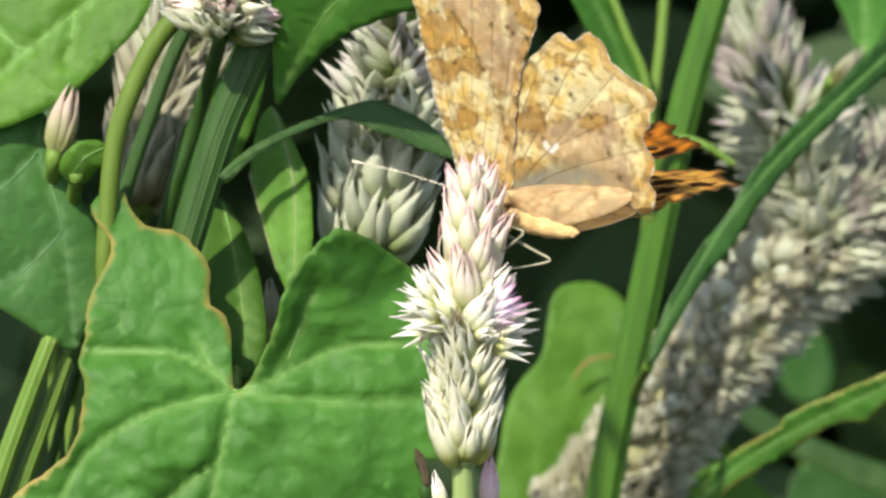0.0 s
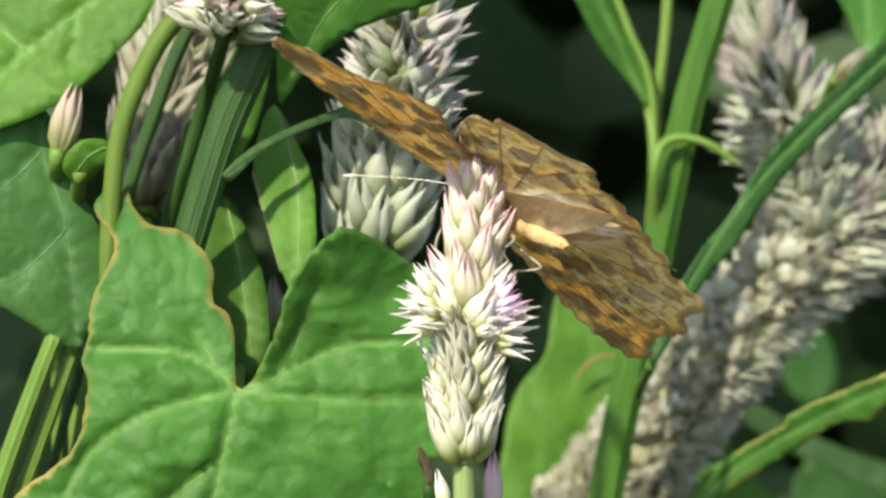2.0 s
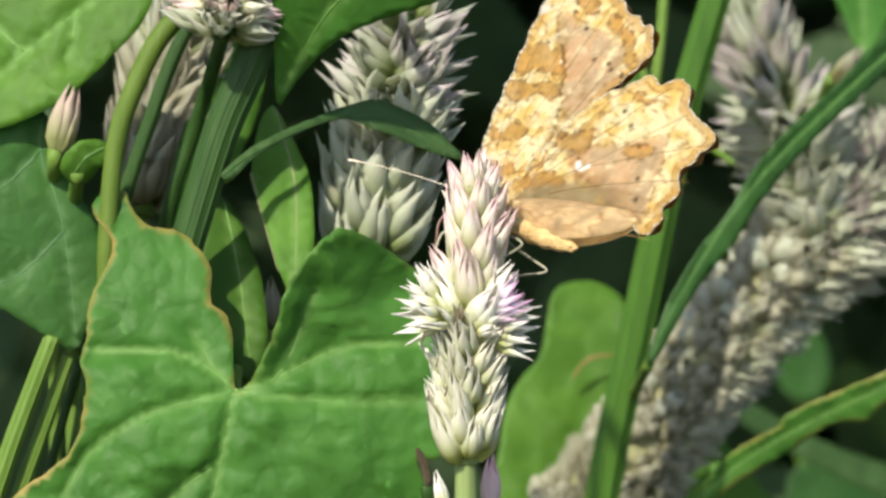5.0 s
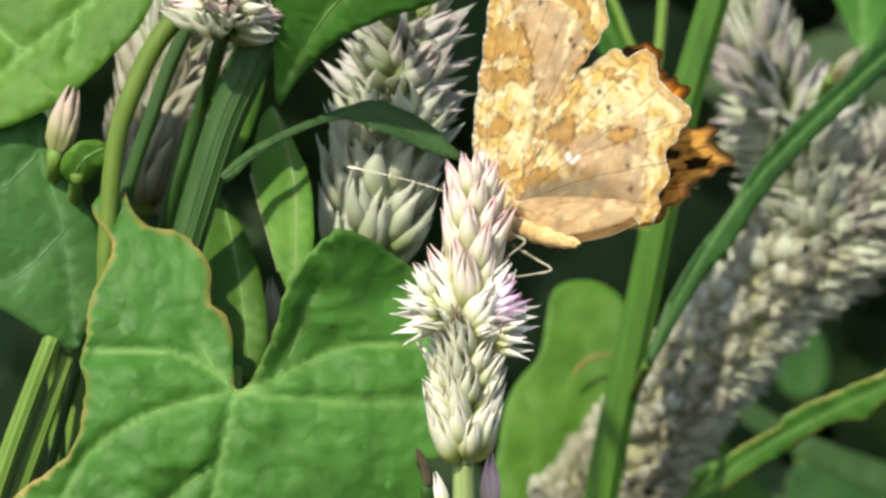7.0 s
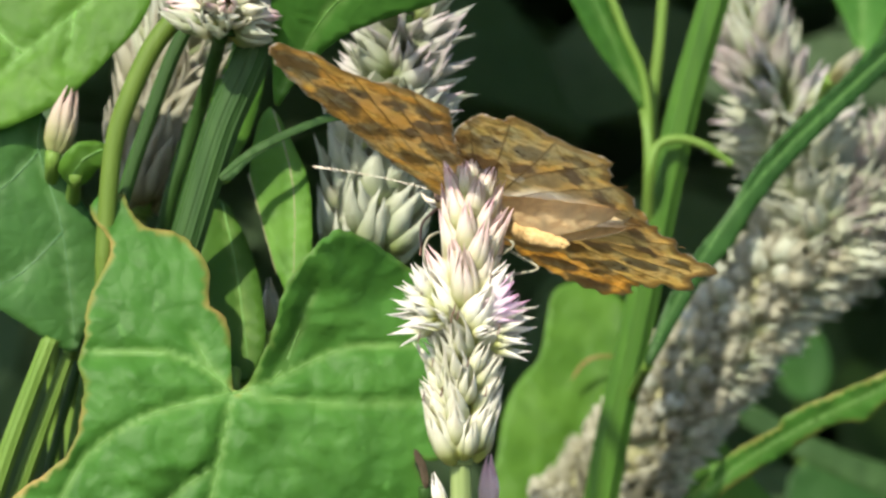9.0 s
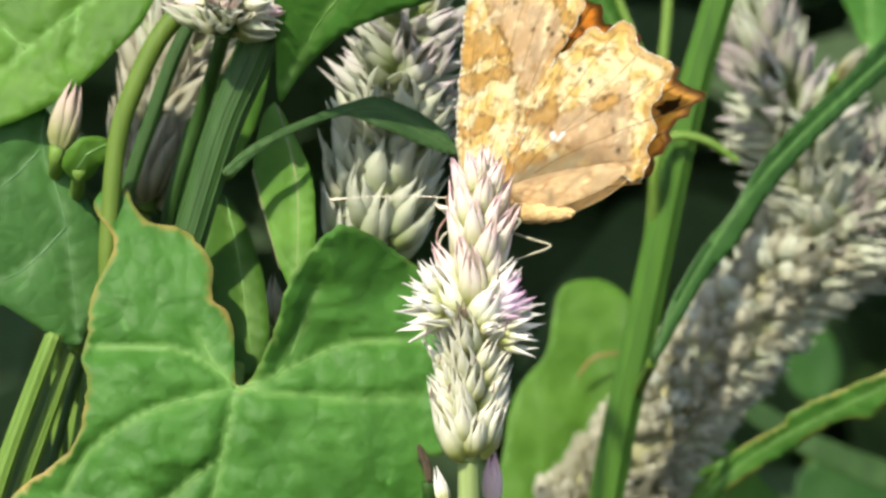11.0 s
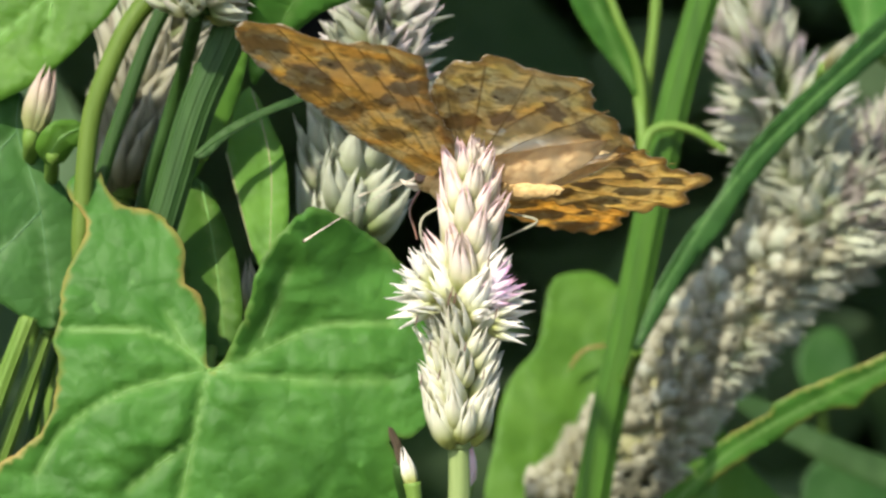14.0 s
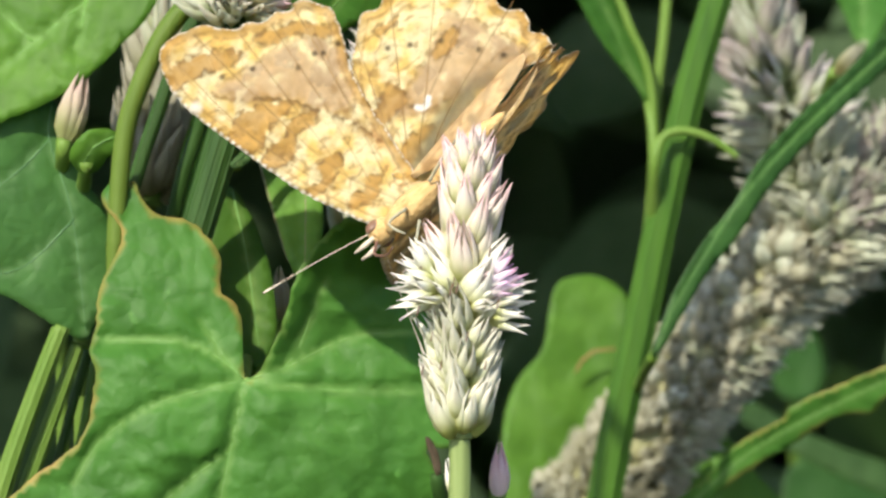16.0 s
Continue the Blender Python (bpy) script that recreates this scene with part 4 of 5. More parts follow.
def under_colours(p, rim, hind, costa, dv):
    """Yellow, buff and brown of the wing's underside at points in millimetres."""
    w1, w2, w3 = wobble(p, 0.22, 3.0 + hind), wobble(p, 0.6, 6.0 + hind), wobble(p, 1.5, 8.0 + hind)
    fine = wobble(p, 3.2, 21.0 + hind)
    yellow, pale, ochre = np.array((0.90, 0.63, 0.20)), np.array((0.98, 0.85, 0.50)), np.array((0.62, 0.33, 0.07))
    buff, brown, umber = np.array((0.68, 0.48, 0.29)), np.array((0.31, 0.165, 0.05)), np.array((0.10, 0.048, 0.016))
    mixing = lambda a, b, k: a * (1 - k[:, None]) + b * k[:, None]
    step = lambda lo, hi, v: np.clip((v - lo) / (hi - lo), 0, 1)
    # edges of all marks are scalloped and shaky
    q = p + np.stack([0.35 * w2 + 0.32 * w3 + 0.12 * fine, 0.4 * wobble(p, 0.7, 46.0 + hind) + 0.35 * wobble(p, 1.5, 48.0) + 0.12 * wobble(p, 3.2, 49.0)], 1)
    ring = lambda pts: (lambda r: np.where(inside(q, r), -1.0, 1.0) * to_lines(q, [np.vstack([r, r[:1]])]))(smooth_line(pts, 4, True))
    c = mixing(np.tile(pale, (len(p), 1)), yellow, step(-0.25, 0.35, w2 + 0.5 * w1 + 0.25 * w3))
    c = mixing(c, ochre, 0.35 * step(0.1, 0.45, w1 + 0.4 * w3))
    # wavy pencilled lines across the base
    reach = np.hypot(p[:, 0], p[:, 1])
    across = reach + 0.9 * w2 + 0.45 * w3
    lines = np.exp(-((np.mod(across, 1.15) - 0.5) / 0.13) ** 2) * step(0.02, 0.3, wobble(p, 0.8, 61.0 + hind) + 0.3 * fine)
    c = mixing(c, brown * 0.7 + umber * 0.3, lines * (0.85 - 0.45 * step(9.5, 13.0, reach)))
    streak = wobble(np.stack([p[:, 0] * 0.5 - p[:, 1] * 1.6, p[:, 0] * 0.5 + p[:, 1] * 0.4], 1), 1.3, 51.0 + hind)
    c = mixing(c, brown, 0.6 * step(0.33, 0.46, streak))
    belt = ring(HIND_BELT if hind else FORE_BELT)
    c = mixing(c, buff * 0.92, (1 - step(-0.5, 0.35, belt)) * step(-0.75, -0.25, w2 + 0.3 * w3) * 0.92)
    dusk = step(0.05, 0.4, wobble(p, 0.45, 83.0 + hind) + 0.3 * w3) * (belt < 0)
    c = mixing(c, brown * 0.5 + buff * 0.5, 0.5 * dusk)
    c = mixing(c, brown * 0.6 + umber * 0.4, 0.7 * np.exp(-((belt - 0.1) / 0.17) ** 2) * step(-0.1, 0.25, w3 + 0.5 * w2))
    for cloud in (HIND_CLOUDS if hind else FORE_CLOUDS):
        e = ring(cloud)
        c = mixing(c, ochre * 0.85 + brown * 0.15, 0.8 * (1 - step(-0.15, 0.1, e)) * step(-0.6, 0.0, w3 + 0.6))
        c = mixing(c, umber * 0.7 + brown * 0.3, 0.9 * np.exp(-(e / 0.18) ** 2) * step(-0.25, 0.15, w3 + 0.3 * fine))
    inner = to_lines(q, [np.array([(-0.8, 4.5), (-2.8, 8.4), (-3.4, 10.6), (-5.3, 11.0), (-7.0, 11.0), (-7.4, 9.6), (-6.6, 8.2), (-7.4, 6.6), (-9.4, 5.6)] if hind
                                   else [(4.4, 21.9), (1.2, 18.1), (-0.4, 14.4), (-1.6, 11.6), (-2.0, 8.0)], float)])
    c = mixing(c, brown * 0.6 + ochre * 0.4, 0.6 * np.exp(-(inner / 0.75) ** 2) * step(-0.5, 0.1, w2 + w3))
    c = mixing(c, umber, 0.85 * np.exp(-(inner / 0.19) ** 2) * step(-0.3, 0.1, w3))
    c = mixing(c, brown, 0.18 * step(0.1, 0.45, wobble(p, 1.0, 71.0 + hind) + 0.4 * fine))
    # the outer border: a scalloped line, an ochre band, a dark thread and a pale fringe
    wave = rim - 2.3 - 0.75 * np.abs(wobble(p, 0.5, 27.0)) - 0.35 * w2 + 0.9 * np.exp(-(dv / 0.5) ** 2)
    c = mixing(c, brown, 0.6 * np.exp(-(wave / 0.15) ** 2) * step(-0.3, 0.1, w3 + 0.2) * (costa > 1.6))
    c = mixing(c, ochre, 0.65 * (1 - step(0.55, 1.2, rim + 0.3 * w3)) * (costa > 0.8))
    c = mixing(c, brown, 0.7 * np.exp(-((rim - 0.85 - 0.2 * w2) / 0.14) ** 2) * step(-0.2, 0.1, w3 + 0.1) * (costa > 0.8))
    c = mixing(c, umber, np.exp(-(rim / 0.2) ** 2) * 0.6)
    c = mixing(c, np.array((0.92, 0.88, 0.76)), (rim < 0.15) * step(-0.15, 0.05, fine) * 0.9)
    c = mixing(c, brown, 0.35 * np.exp(-(dv / 0.10) ** 2) * step(-0.2, 0.2, w2 + 0.3))
    dots = [(-9.4, 13.8), (-11.1, 12.3), (-13.4, 10.2), (-15.2, 6.7), (-16.4, 4.4)] if hind else [(-2.1, 19.2), (-4.2, 18.9), (-4.8, 18.3), (-6.5, 17.8), (1.0, 22.6), (3.6, 24.4)]
    for k in dots:
        c = mixing(c, np.array((0.035, 0.02, 0.01)), 0.92 * np.exp(-(((p - k) ** 2).sum(1) / 0.30 ** 2) ** 2))
    if hind:
        comma = to_lines(p, [np.array([(-7.0, 7.5), (-7.3, 7.0), (-7.9, 6.9), (-8.4, 7.3)])])
        c = mixing(c, np.array((0.97, 0.96, 0.92)), np.exp(-(comma / 0.33) ** 4))
    else:
        c = mixing(c, np.array((0.85, 0.8, 0.7)), np.exp(-(((p - (7.6, 24.3)) ** 2).sum(1) / 0.7 ** 2) ** 2))
        c = mixing(c, np.array((0.88, 0.83, 0.72)), (costa < 0.3) * (np.sin(p[:, 1] * 8) > 0.0) * 0.8)
        c = mixing(c, umber, (costa < 0.3) * (np.sin(p[:, 1] * 8) <= -0.3) * 0.4)
    return c


def upper_colours(p, rim, spots, seed, hind, dv):
    """Orange with black-brown spots and a dusky rim: the wing's upper side."""
    w2, w3 = wobble(p, 0.5, seed), wobble(p, 1.6, seed + 2)
    c = np.tile(np.array((1.0, 0.58, 0.13) if not hind else (1.0, 0.74, 0.32)), (len(p), 1)) * (1 + 0.35 * w2 + 0.15 * w3)[:, None]
    dark = np.zeros(len(p))
    q = p + np.stack([0.7 * w3 + 0.8 * w2, 0.5 * wobble(p, 1.3, seed + 5) + 0.8 * wobble(p, 0.5, seed + 8)], 1)
    for x, z, a, b in spots:
        e = ((q[:, 0] - x) / (a * 1.25)) ** 2 + ((q[:, 1] - z) / (b * 1.3)) ** 2
        dark = np.maximum(dark, np.clip(2.4 - 1.7 * e - 0.6 * w3, 0, 1))
    dark = np.maximum(dark, 0.8 * np.clip(1.4 - rim / 0.8 + 0.5 * w2, 0, 1))
    dark = np.maximum(dark, 0.7 * np.exp(-((rim - 2.6 - 0.9 * w2) / 0.4) ** 2) * np.clip(0.6 + 1.6 * w3, 0, 1))
    dark = np.maximum(dark, 0.75 * np.exp(-(dv / 0.16) ** 2))
    # a dusky band across the middle and a dusky base
    r = np.hypot(p[:, 0], p[:, 1])
    dark = np.maximum(dark, 0.35 * np.exp(-((r + 1.8 * w2 + 0.6 * w3 - (13.5 if hind else 15)) / 1.0) ** 2))
    hair = np.zeros(len(p))
    if hind:
        hair = np.clip(3.0 - 2.4 * np.hypot((p[:, 0] + 9.0) / 8.0, (p[:, 1] - 1.0) / 4.6), 0, 1) * np.clip(0.95 + 0.5 * w2, 0, 1)
        c = c * (1 - hair[:, None]) + np.array((1.0, 0.93, 0.78)) * hair[:, None]
        dark = dark * (1 - hair)
    return c * (1 - 0.97 * dark)[:, None] + np.array((0.03, 0.015, 0.006)) * dark[:, None], dark, hair


def wing(name, parent, outline, veins, spots, side, hind, label):
    """side: 1 for the left wing, -1 for the right. Shut, a wing stands upright in the plane of body and back."""
    rng = np.random.default_rng(17 + hind)
    ring = resample(smooth_line(outline, 6, True), 0.2)
    ring = ring + 0.14 * np.stack([wobble(ring, 1.9, 5.0 + hind), wobble(ring, 1.9, 9.0 + hind)], 1)
    p, faces, _ = fill(ring, 0.15, rng)
    lines = [smooth_line(v, 5) for v in veins]
    dv = to_lines(p, lines)
    rim = to_lines(p, [np.vstack([ring, ring[:1]])])
    costa = to_lines(p, [smooth_line(outline[1:9], 5)])
    bulge = lambda q, dd: 0.13 * np.clip(dd / 1.2, 0, 1) + 0.16 * wobble(q, 0.35, 4.0) + 0.05 * wobble(q, 1.1, 14.0)
    y = bulge(p, dv) + (0.05 if hind else 0.0) + 0.13 * np.sin(2.2 * (p[:, 0] - p[:, 1])) * np.exp(-(rim / 1.1) ** 2)
    thick = 0.05 * np.clip(rim / 0.5, 0.25, 1)
    under = np.stack([p[:, 0], side * (y + thick), p[:, 1]], 1) * MM
    upper = np.stack([p[:, 0], side * (y - thick), p[:, 1]], 1) * MM
    verts, faces2 = two_sided(under, upper, faces)
    if side < 0:
        faces2 = [tuple(reversed(f)) for f in faces2]
    low = under_colours(p, rim, hind, costa, dv)
    high, dark, hair = upper_colours(p, rim, spots, 12.0 + hind, hind, dv)
    cols = np.vstack([low, high * np.array((0.9, 1.06, 1.5))])
    through_under = (0.35 * low + 0.65 * np.array((1.0, 0.80, 0.42))) * (1 - 0.6 * dark)[:, None]
    through_under += (np.array((1.0, 0.95, 0.84)) - through_under) * hair[:, None]
    glow = np.vstack([through_under, high])
    full = lambda v: np.hstack([np.clip(v, 0, 1), np.ones((len(v), 1))])
    thin = np.concatenate([0.58 + 0.36 * hair, np.full(len(p), 0.95)])
    me = make_mesh(name, verts, faces2, scales=full(cols), glow=full(glow), thin=thin)
    ob = part(name, me, WING, parent, label)
    for line in lines:
        q = resample(line, 0.6, False)
        q = q[int(len(q) * (0.25 if hind else 0.5)):]
        yy = bulge(q, np.zeros(len(q))) + (0.05 if hind else 0.0)
        pts = np.stack([q[:, 0], side * (yy + 0.05), q[:, 1]], 1) * MM
        part("wing_vein", tube("wing_vein", pts, [0.000045, 0.000035, 0.000025], 5, 1), VEIN_BROWN, ob)
    return ob


def ball(name, rx, ry, rz, parent, mat, m, label="", seg=20, rings=12, seed=0, rough=0.0, belts=0):
    verts, faces = [], []
    for i in range(rings + 1):
        a = math.pi * i / rings
        for k in range(seg):
            b = 2 * math.pi * k / seg
            v = Vector((rx * math.cos(a), ry * math.sin(a) * math.cos(b), rz * math.sin(a) * math.sin(b)))
            if belts:
                k = (1 + 0.07 * math.cos(belts * a)) * (0.86 + 0.14 * math.cos(a))
                v = Vector((v.x, v.y * k, v.z * k))
            verts.append(v * MM * (1 + rough * noise.noise(v * 2.2 + Vector((seed, 0, 0)))))
    for i in range(rings):
        for k in range(seg):
            faces.append((i * seg + k, i * seg + (k + 1) % seg, (i + 1) * seg + (k + 1) % seg, (i + 1) * seg + k))
    me = make_mesh(name, verts, faces)
    me.transform(m)
    return part(name, me, mat, parent, label)


def mm_tube(name, pts, radii, sides=8):
    return tube(name, [Vector(q) * MM for q in pts], [r * MM for r in radii], sides)


butterfly = thing("butterfly", spot(870, 402, 0.409), "ochre comma butterfly with ragged wing edges drinking on a flower", "butterfly")
ball("thorax", 3.6, 1.5, 1.7, butterfly, FUR, pose(0.5 * MM, 0, 0.3 * MM, 0, -18, 0), "furry buff thorax", seed=1, rough=0.12)
abdomen = ball("abdomen", 5.3, 1.3, 1.4, butterfly, FUR, pose(-7.0 * MM, 0, -0.3 * MM, 0, -11, 0), "pale buff ringed abdomen", 20, 40, 2, 0.08, 14)
head = ball("head", 1.5, 1.3, 1.3, butterfly, FUR, pose(4.3 * MM, 0, 2.2 * MM), seed=3, rough=0.08)
antennae = {}
for s in (1, -1):
    ball("eye", 0.85, 0.45, 0.9, head, EYE, pose(4.6 * MM, s * 1.05 * MM, 2.3 * MM), "brown compound eye")
    part("palp", mm_tube("palp", [(5.1, s * 0.4, 1.6), (6.5, s * 0.5, 1.8), (7.7, s * 0.5, 2.5)], [0.24, 0.28, 0.08]), PALP, head, "white furry palp")
    feeler = [(14.0 * k, 0, 0.35 * math.sin(3.1 * k)) for k in (0, 0.25, 0.5, 0.75, 0.92, 0.96, 1.0)]
    antennae[s] = part("antenna", mm_tube("antenna", feeler, [0.07, 0.045, 0.04, 0.04, 0.05, 0.12, 0.12, 0.08]), ANTENNA, butterfly, "thin antenna ringed in black and white")
    part("leg", mm_tube("leg", [(1.0, s * 0.9, -1.2), (3.0, s * 1.8, -2.6), (3.2, s * 1.6, -4.4), (2.8, s * 0.8, -5.6)], [0.18, 0.14, 0.11, 0.08]), LEG, butterfly)
    part("leg", mm_tube("leg", [(-2.4, s * 1.0, -1.2), (-5.2, s * 1.9, -2.0), (-7.8, s * 2.3, -2.9), (-6.2, s * 1.7, -4.0), (-4.3, s * 1.0, -5.0)], [0.17, 0.14, 0.12, 0.08]), LEG, butterfly)
part("tongue", mm_tube("tongue", [(5.3, 0, 1.4), (6.4, 0, -0.6), (5.6, -0.2, -2.8), (4.6, 0.4, -4.2)], [0.16, 0.13, 0.1]), TONGUE, head, "thin dark drinking tongue")


def wing_fold(side):
    """The hollow inner margin of a hindwing that clasps the abdomen."""
    nu, nv = 60, 26
    p, verts, inner = [], [], []
    for i in range(nu + 1):
        u = i / nu
        x = -1.6 - 16.2 * u
        top = np.interp(u, [0, 0.15, 0.5, 0.9, 1], [2.2, 2.8, 3.2, 3.2, 2.4])
        low = np.interp(u, [0, 0.15, 0.3, 0.55, 0.8, 0.93, 1], [2.0, 0.1, -1.2, -1.3, -0.2, 0.8, 1.8])
        for j in range(nv + 1):
            v = j / nv
            z = top + (low - top) * v
            out = 0.16 + 1.3 * math.sin(math.pi * min(1, 0.05 + 0.85 * v)) ** 0.9 * math.sin(math.pi * min(1, 0.12 + 0.88 * u)) ** 0.7 + 0.10 * math.sin(7 * u + 3 * v) * u
            p.append((x, z))
            verts.append((x, side * out, z))
            inner.append((x, side * (out - 0.06), z))
    p = np.array(p)
    faces = [(i * (nv + 1) + j, (i + 1) * (nv + 1) + j, (i + 1) * (nv + 1) + j + 1, i * (nv + 1) + j + 1) for i in range(nu) for j in range(nv)]
    got, faces2 = two_sided(np.array(verts) * MM, np.array(inner) * MM, faces)
    if side > 0:
        faces2 = [tuple(reversed(f)) for f in faces2]
    w2, w3 = wobble(p, 0.6, 91.0), wobble(p, 1.7, 93.0)
    c = np.tile(np.array((0.68, 0.53, 0.33)), (len(p), 1)) * (1 + 0.6 * w2 + 0.25 * w3)[:, None]
    mark = 0.85 * np.exp(-((wobble(p * (0.5, 1.4), 0.8, 95.0) - 0.1) / 0.07) ** 2) * (w2 > -0.3)
    rib = to_lines(p, [np.array([(-2.5, 2.4), (-7, 2.6), (-13.5, 3.2)]), np.array([(-3, 1.2), (-7, 1.3), (-11.5, 1.6)])])
    mark = np.maximum(mark, 0.6 * np.exp(-(rib / 0.12) ** 2))
    c = c * (1 - mark[:, None]) + np.array((0.34, 0.19, 0.07)) * mark[:, None]
    full = np.hstack([np.clip(np.vstack([c, c]), 0, 1), np.ones((2 * len(p), 1))])
    glow = np.hstack([np.clip(0.3 * full[:, :3] + np.array((0.78, 0.72, 0.58)), 0, 1), full[:, 3:]])
    return part("wing_fold", make_mesh("wing_fold", got, faces2, scales=full, glow=glow, thin=np.full(2 * len(p), 0.7)), WING, butterfly, "cream hollow fold of the hindwing")


wings, folds = {}, {}
for s in (1, -1):
    folds[s] = wing_fold(s)
    wings["fore", s] = wing("forewing", butterfly, FORE, FORE_VEINS, FORE_SPOTS, s, 0, "ochre forewing with a ragged edge")
    wings["hind", s] = wing("hindwing", butterfly, HIND, HIND_VEINS, HIND_SPOTS, s, 1, "ochre hindwing with a small white comma mark")


def motions():
    # the spike sways: seconds, millimetres to the right and up
    sway = [(0, .15, -.34), (0.5, -.14, -.38), (1, .08, -.32), (1.5, .05, -.28), (2, -.08, -.23), (2.5, .17, -.04), (3, .39, -.09), (3.5, .37, -.05), (4, .19, -.17),
            (6.5, .19, .02), (7, 0, 0), (7.5, -.22, -.04), (8, .01, -.02), (8.5, -.31, -.16), (9, -.01, 0), (11.5, .83, -.22), (12, 1.27, -.14), (12.5, .6, -1.02),
            (13, 1.13, -1.25), (13.5, 1.2, -1.8), (14, 2.86, -.91), (14.5, 1.74, -1.09), (15, 1.95, -.12), (15.5, 1.7, -.32), (16, -1.47, 1.13)]
    rest = spot(815, 822, 0.4026)
    walk(front_spike, [(t, BENCH @ Matrix.Translation(rest + Vector((x, 0, z)) * MM)) for t, x, z in sway])

    # the butterfly's stances
    places = [
        # seconds, bearing across and down, turns about x, y and z
        (0, 868, 391, 34.8, -1.8, 135.1), (0.5, 865, 383, 35.6, -5.3, 129.8), (1, 870, 406, 35.5, -2.6, 134.3), (1.5, 868, 397, 35.6, -4.2, 133.4), (1.9, 862, 393, 36.3, -6.8, 131.2),
        (2, 862, 392, 36.5, -7.9, 130.2), (2.3, 865, 393, 36.0, -6.7, 132.7), (2.5, 867, 395, 35.7, -5.9, 134.4), (2.7, 868, 395, 35.2, -6.6, 134.7), (3, 869, 396, 34.2, -7.1, 135.9),
        (3.5, 864, 396, 32.5, -7.7, 137.9), (4, 861, 398, 33.1, -7.5, 137.3), (6.5, 866, 398, 35.6, -6.6, 134.3), (6.8, 865, 398, 35.9, -6.5, 133.9), (7, 872, 404, 36.2, -2.9, 133.7),
        (7.5, 854, 392, 37.9, -7.6, 131.0), (8, 864, 386, 35.9, -9.2, 130.6), (8.4, 869, 402, 35.8, -5.9, 133.4), (8.5, 859, 403, 32.8, -5.8, 137.6), (8.6, 853, 399, 30.6, -6.4, 138.4),
        (8.8, 843, 389, 26.1, -7.5, 139.8), (9, 840, 396, 29.9, -4.7, 139.9), (9.2, 845, 393, 30.8, -2.3, 137.9), (11.3, 856, 395, 31.7, 9.7, 136.0), (11.5, 852, 394, 31.8, 11.1, 138.0),
        (11.6, 851, 393, 32.1, 10.4, 138.4), (11.9, 849, 387, 33.0, 8.3, 139.4), (12, 852, 390, 33.0, 7.0, 138.0), (12.2, 854, 401, 31.9, 7.1, 138.4), (12.5, 853, 421, 30.3, 7.3, 139.1),
        (13, 852, 420, 29.9, 9.4, 145.2), (13.5, 841, 421, 29.0, 8.6, 147.5), (13.8, 859, 402, 23.9, 7.4, 145.0), (14, 872, 389, 20.5, 6.8, 143.6), (14.3, 859, 393, 34.2, 9.9, 156.8),
        (14.5, 852, 393, 39.9, 10.4, 162.9), (14.75, 832, 383, 42.1, 16.0, 160.8), (15, 814, 372, 44.2, 21.8, 158.7), (15.15, 818, 382, 43.4, 22.9, 162.1), (15.3, 821, 391, 42.5, 23.9, 165.5),
        (15.5, 822, 397, 41.6, 24.5, 167.8), (15.65, 789, 392, 47.9, 31.9, 169.1), (15.8, 757, 388, 55.0, 38.9, 171.4), (16, 714, 385, 68.5, 48.2, 177.8)]
    walk(butterfly, [(t, BENCH @ Matrix.Translation(spot(x, y, 0.409)) @ pose(0, 0, 0, a, b, c)) for t, x, y, a, b, c in places])

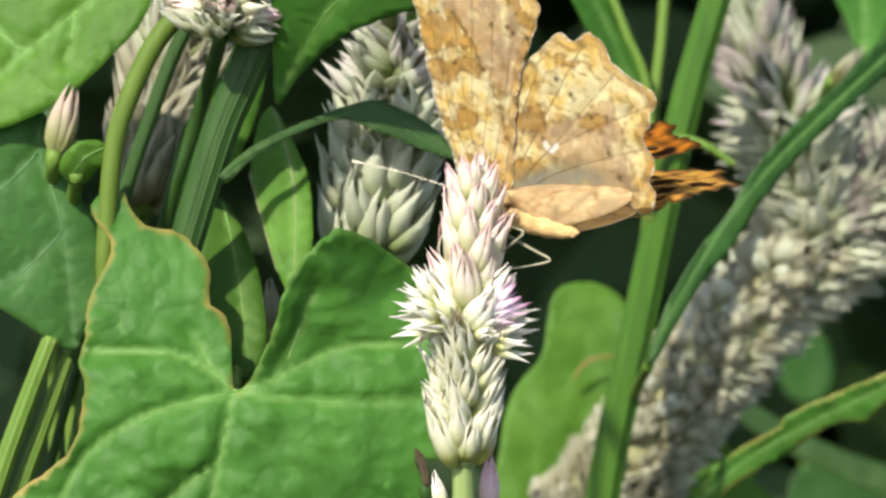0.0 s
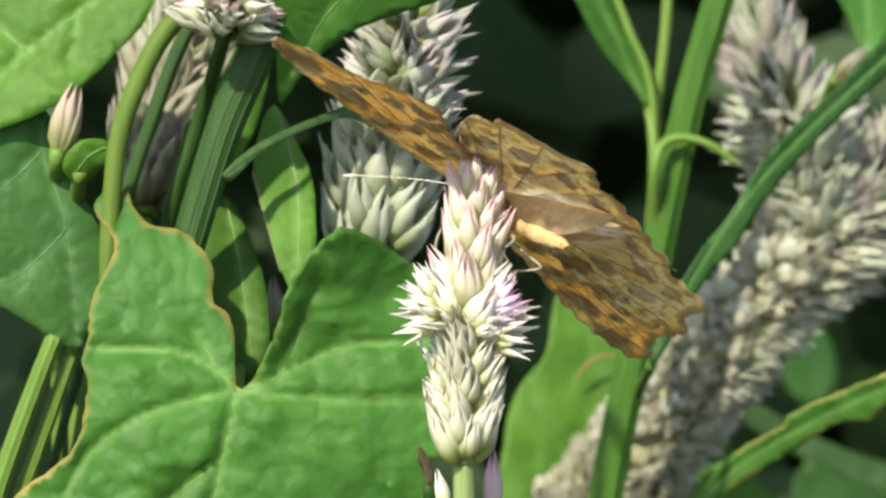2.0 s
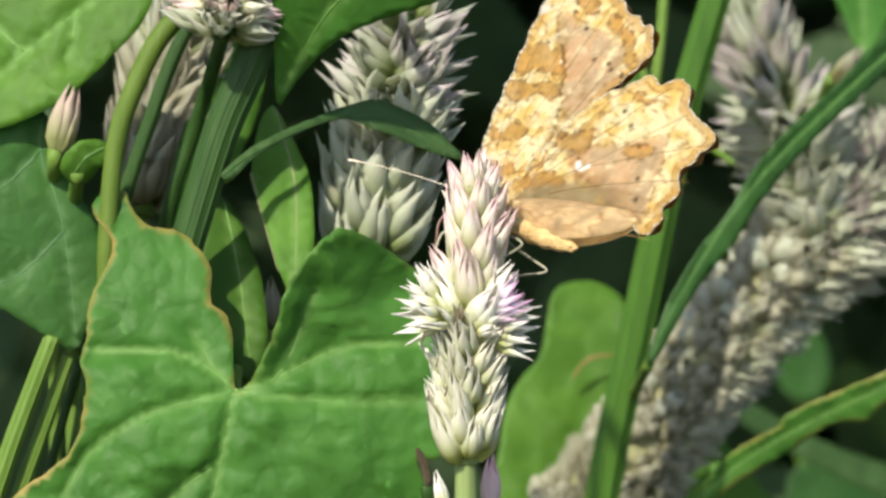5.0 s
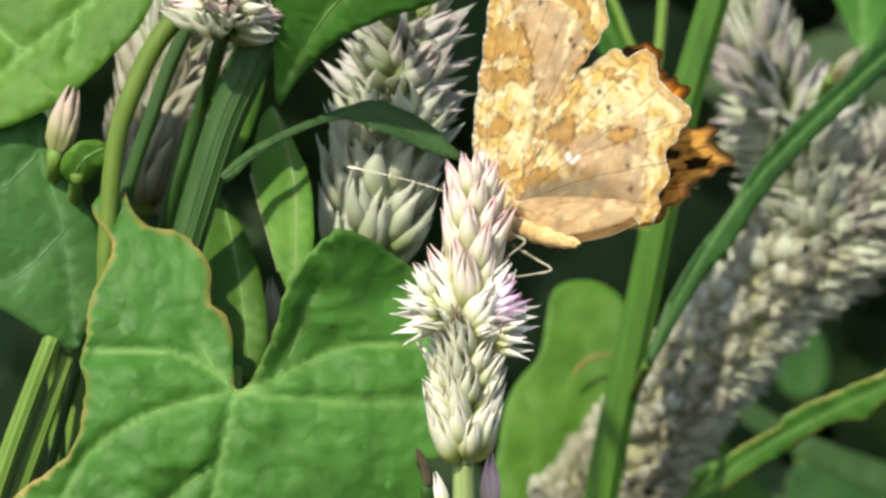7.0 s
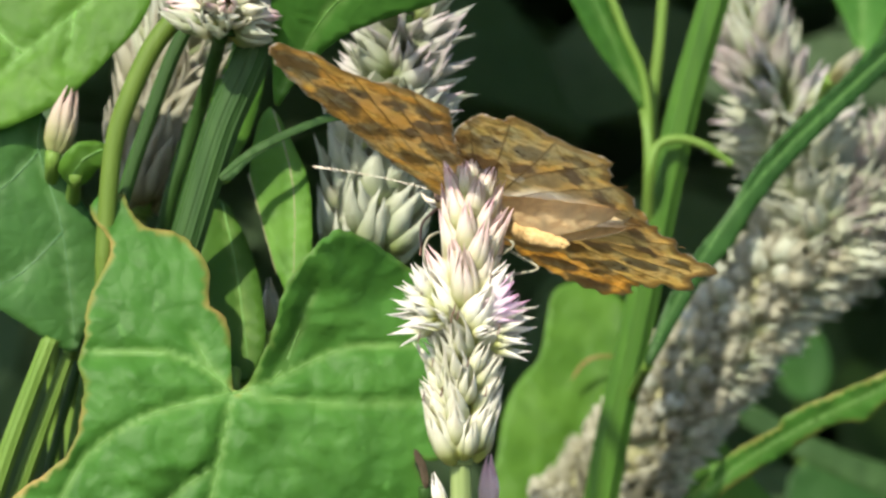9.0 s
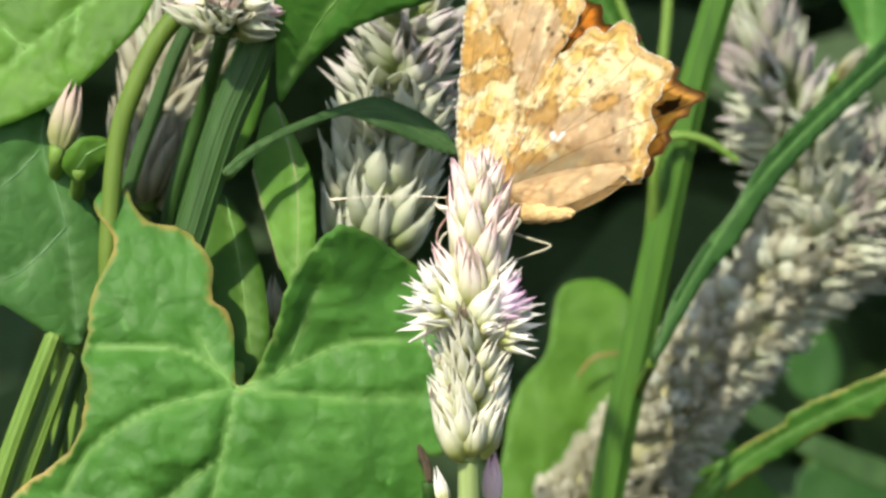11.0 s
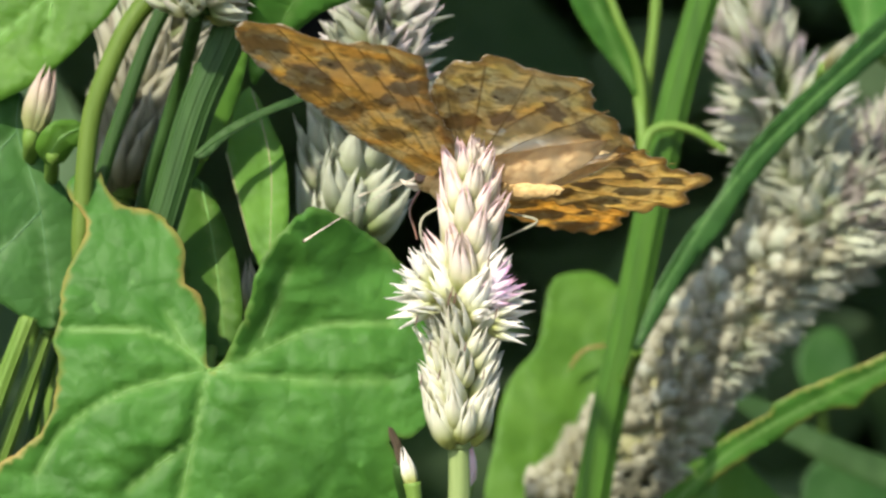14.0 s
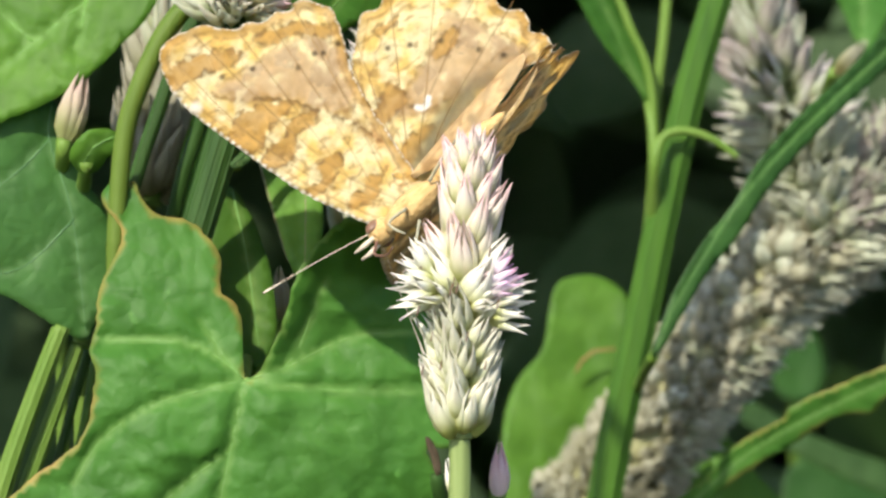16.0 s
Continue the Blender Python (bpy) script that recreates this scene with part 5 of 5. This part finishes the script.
    # how far the left and the right wings stand open, in degrees from shut
    beats = [
        (0, 45, 42), (0.1, 65, 62), (0.2, 86, 81), (0.3, 88, 86), (0.4, 81, 79), (0.5, 69, 66), (0.6, 40, 42), (0.7, 23, 26), (0.8, 16, 20),
        (0.9, 11, 12), (1, 9, 8), (1.2, 11, 11), (1.3, 15, 16), (1.4, 27, 26), (1.5, 44, 40), (1.6, 55, 52), (1.7, 70, 68), (1.8, 86, 87),
        (1.9, 93, 94), (2, 92, 96), (2.1, 88, 92), (2.2, 83, 83), (2.3, 75, 72), (2.4, 64, 61), (2.5, 55, 52), (2.6, 40, 39), (2.7, 22, 24),
        (2.8, 12, 16), (3.5, 1, -0), (4.2, 1, -0), (6.8, 3, 2), (6.9, 10, 9), (7, 21, 20), (7.1, 32, 34), (7.2, 48, 53), (7.3, 71, 75),
        (7.4, 88, 88), (7.5, 94, 95), (7.7, 93, 93), (7.8, 91, 96), (7.9, 90, 86), (8, 86, 82), (8.1, 58, 64), (8.2, 28, 32), (8.3, 8, 8),
        (8.5, 9, -0), (8.6, 22, 17), (8.7, 44, 42), (8.8, 74, 70), (8.9, 85, 82), (9, 86, 86), (9.1, 78, 80), (9.2, 47, 55), (9.4, 8, 12),
        (11, 12, 13), (11.2, 16, 17), (11.3, 22, 23), (11.4, 35, 33), (11.5, 57, 50), (11.6, 81, 72), (11.7, 94, 87), (11.8, 98, 97), (12, 95, 98),
        (12.1, 88, 88), (12.2, 74, 73), (12.3, 54, 53), (12.4, 37, 35), (12.5, 19, 13), (12.6, 10, 5), (13, 6, 4), (13.5, 9, -0), (13.6, 15, 7),
        (13.7, 29, 27), (13.8, 45, 48), (13.9, 64, 69), (14, 77, 86), (14.1, 54, 61), (14.2, 42, 46), (14.3, 26, 23), (14.4, 17, 8), (14.5, 21, 5),
        (14.6, 32, 25), (14.7, 48, 48), (14.8, 72, 72), (14.9, 89, 78), (15, 84, 70), (15.1, 36, 36), (15.2, 13, 28), (15.3, 9, 18), (15.5, 11, 9),
        (15.7, 18, 13), (15.8, 29, 19), (15.9, 42, 24), (16, 53, 33)]
    for (kind, s), ob in wings.items():
        walk(ob, [(t, pose(0, s * 0.08 * MM, 2.2 * MM) @ pose(0, 0, 0, -s * ((a if s > 0 else b) * (1.0 if kind == "hind" else 1.050 if s > 0 else 0.913)), 0, 0) @ pose(0, 0, -1.8 * MM)) for t, a, b in beats])

    for s, ob in folds.items():
        walk(ob, [(t, pose(0, s * 0.9 * MM, -0.3 * MM) @ pose(0, 0, 0, -s * 0.3 * (a if s > 0 else b), 0, 0) @ pose(0, -s * 0.82 * MM, 0.7 * MM)) for t, a, b in beats])

    # the antennae: seconds, degrees outwards and up
    feel = {1: [(0, 15, 4), (0.5, 17, -7), (1, 21, -1), (1.5, 18, -3), (2, 19, -16), (2.5, 17, -10), (3.5, 9, -1), (7, 22, -2), (7.5, 17, -5), (8, 17, -3), (8.5, 25, 0), (9, 21, -4),
                (11.5, 19, -5), (12, 19, -6), (12.5, 30, -1), (13, 23, 9), (13.5, 19, 5), (13.8, 18, -8), (14, 10, -27), (14.2, 15, -5), (14.5, 17, 16), (15, 14, 15), (15.5, 21, 20), (16, 9, 30)],
            -1: [(0, -65, 0), (8.2, -65, 0), (8.5, -14, 4), (8.8, -65, 0), (11.7, -65, 0), (12, -25, 2), (12.5, -11, 5), (13, -18, 12), (13.5, -21, 7), (15, -18, 8), (15.5, -20, 20), (16, -65, 10)]}
    for s, ob in antennae.items():
        walk(ob, [(t, pose(5.0 * MM, s * 0.5 * MM, 2.7 * MM, 0, -up, out)) for t, out, up in feel[s]])


motions()
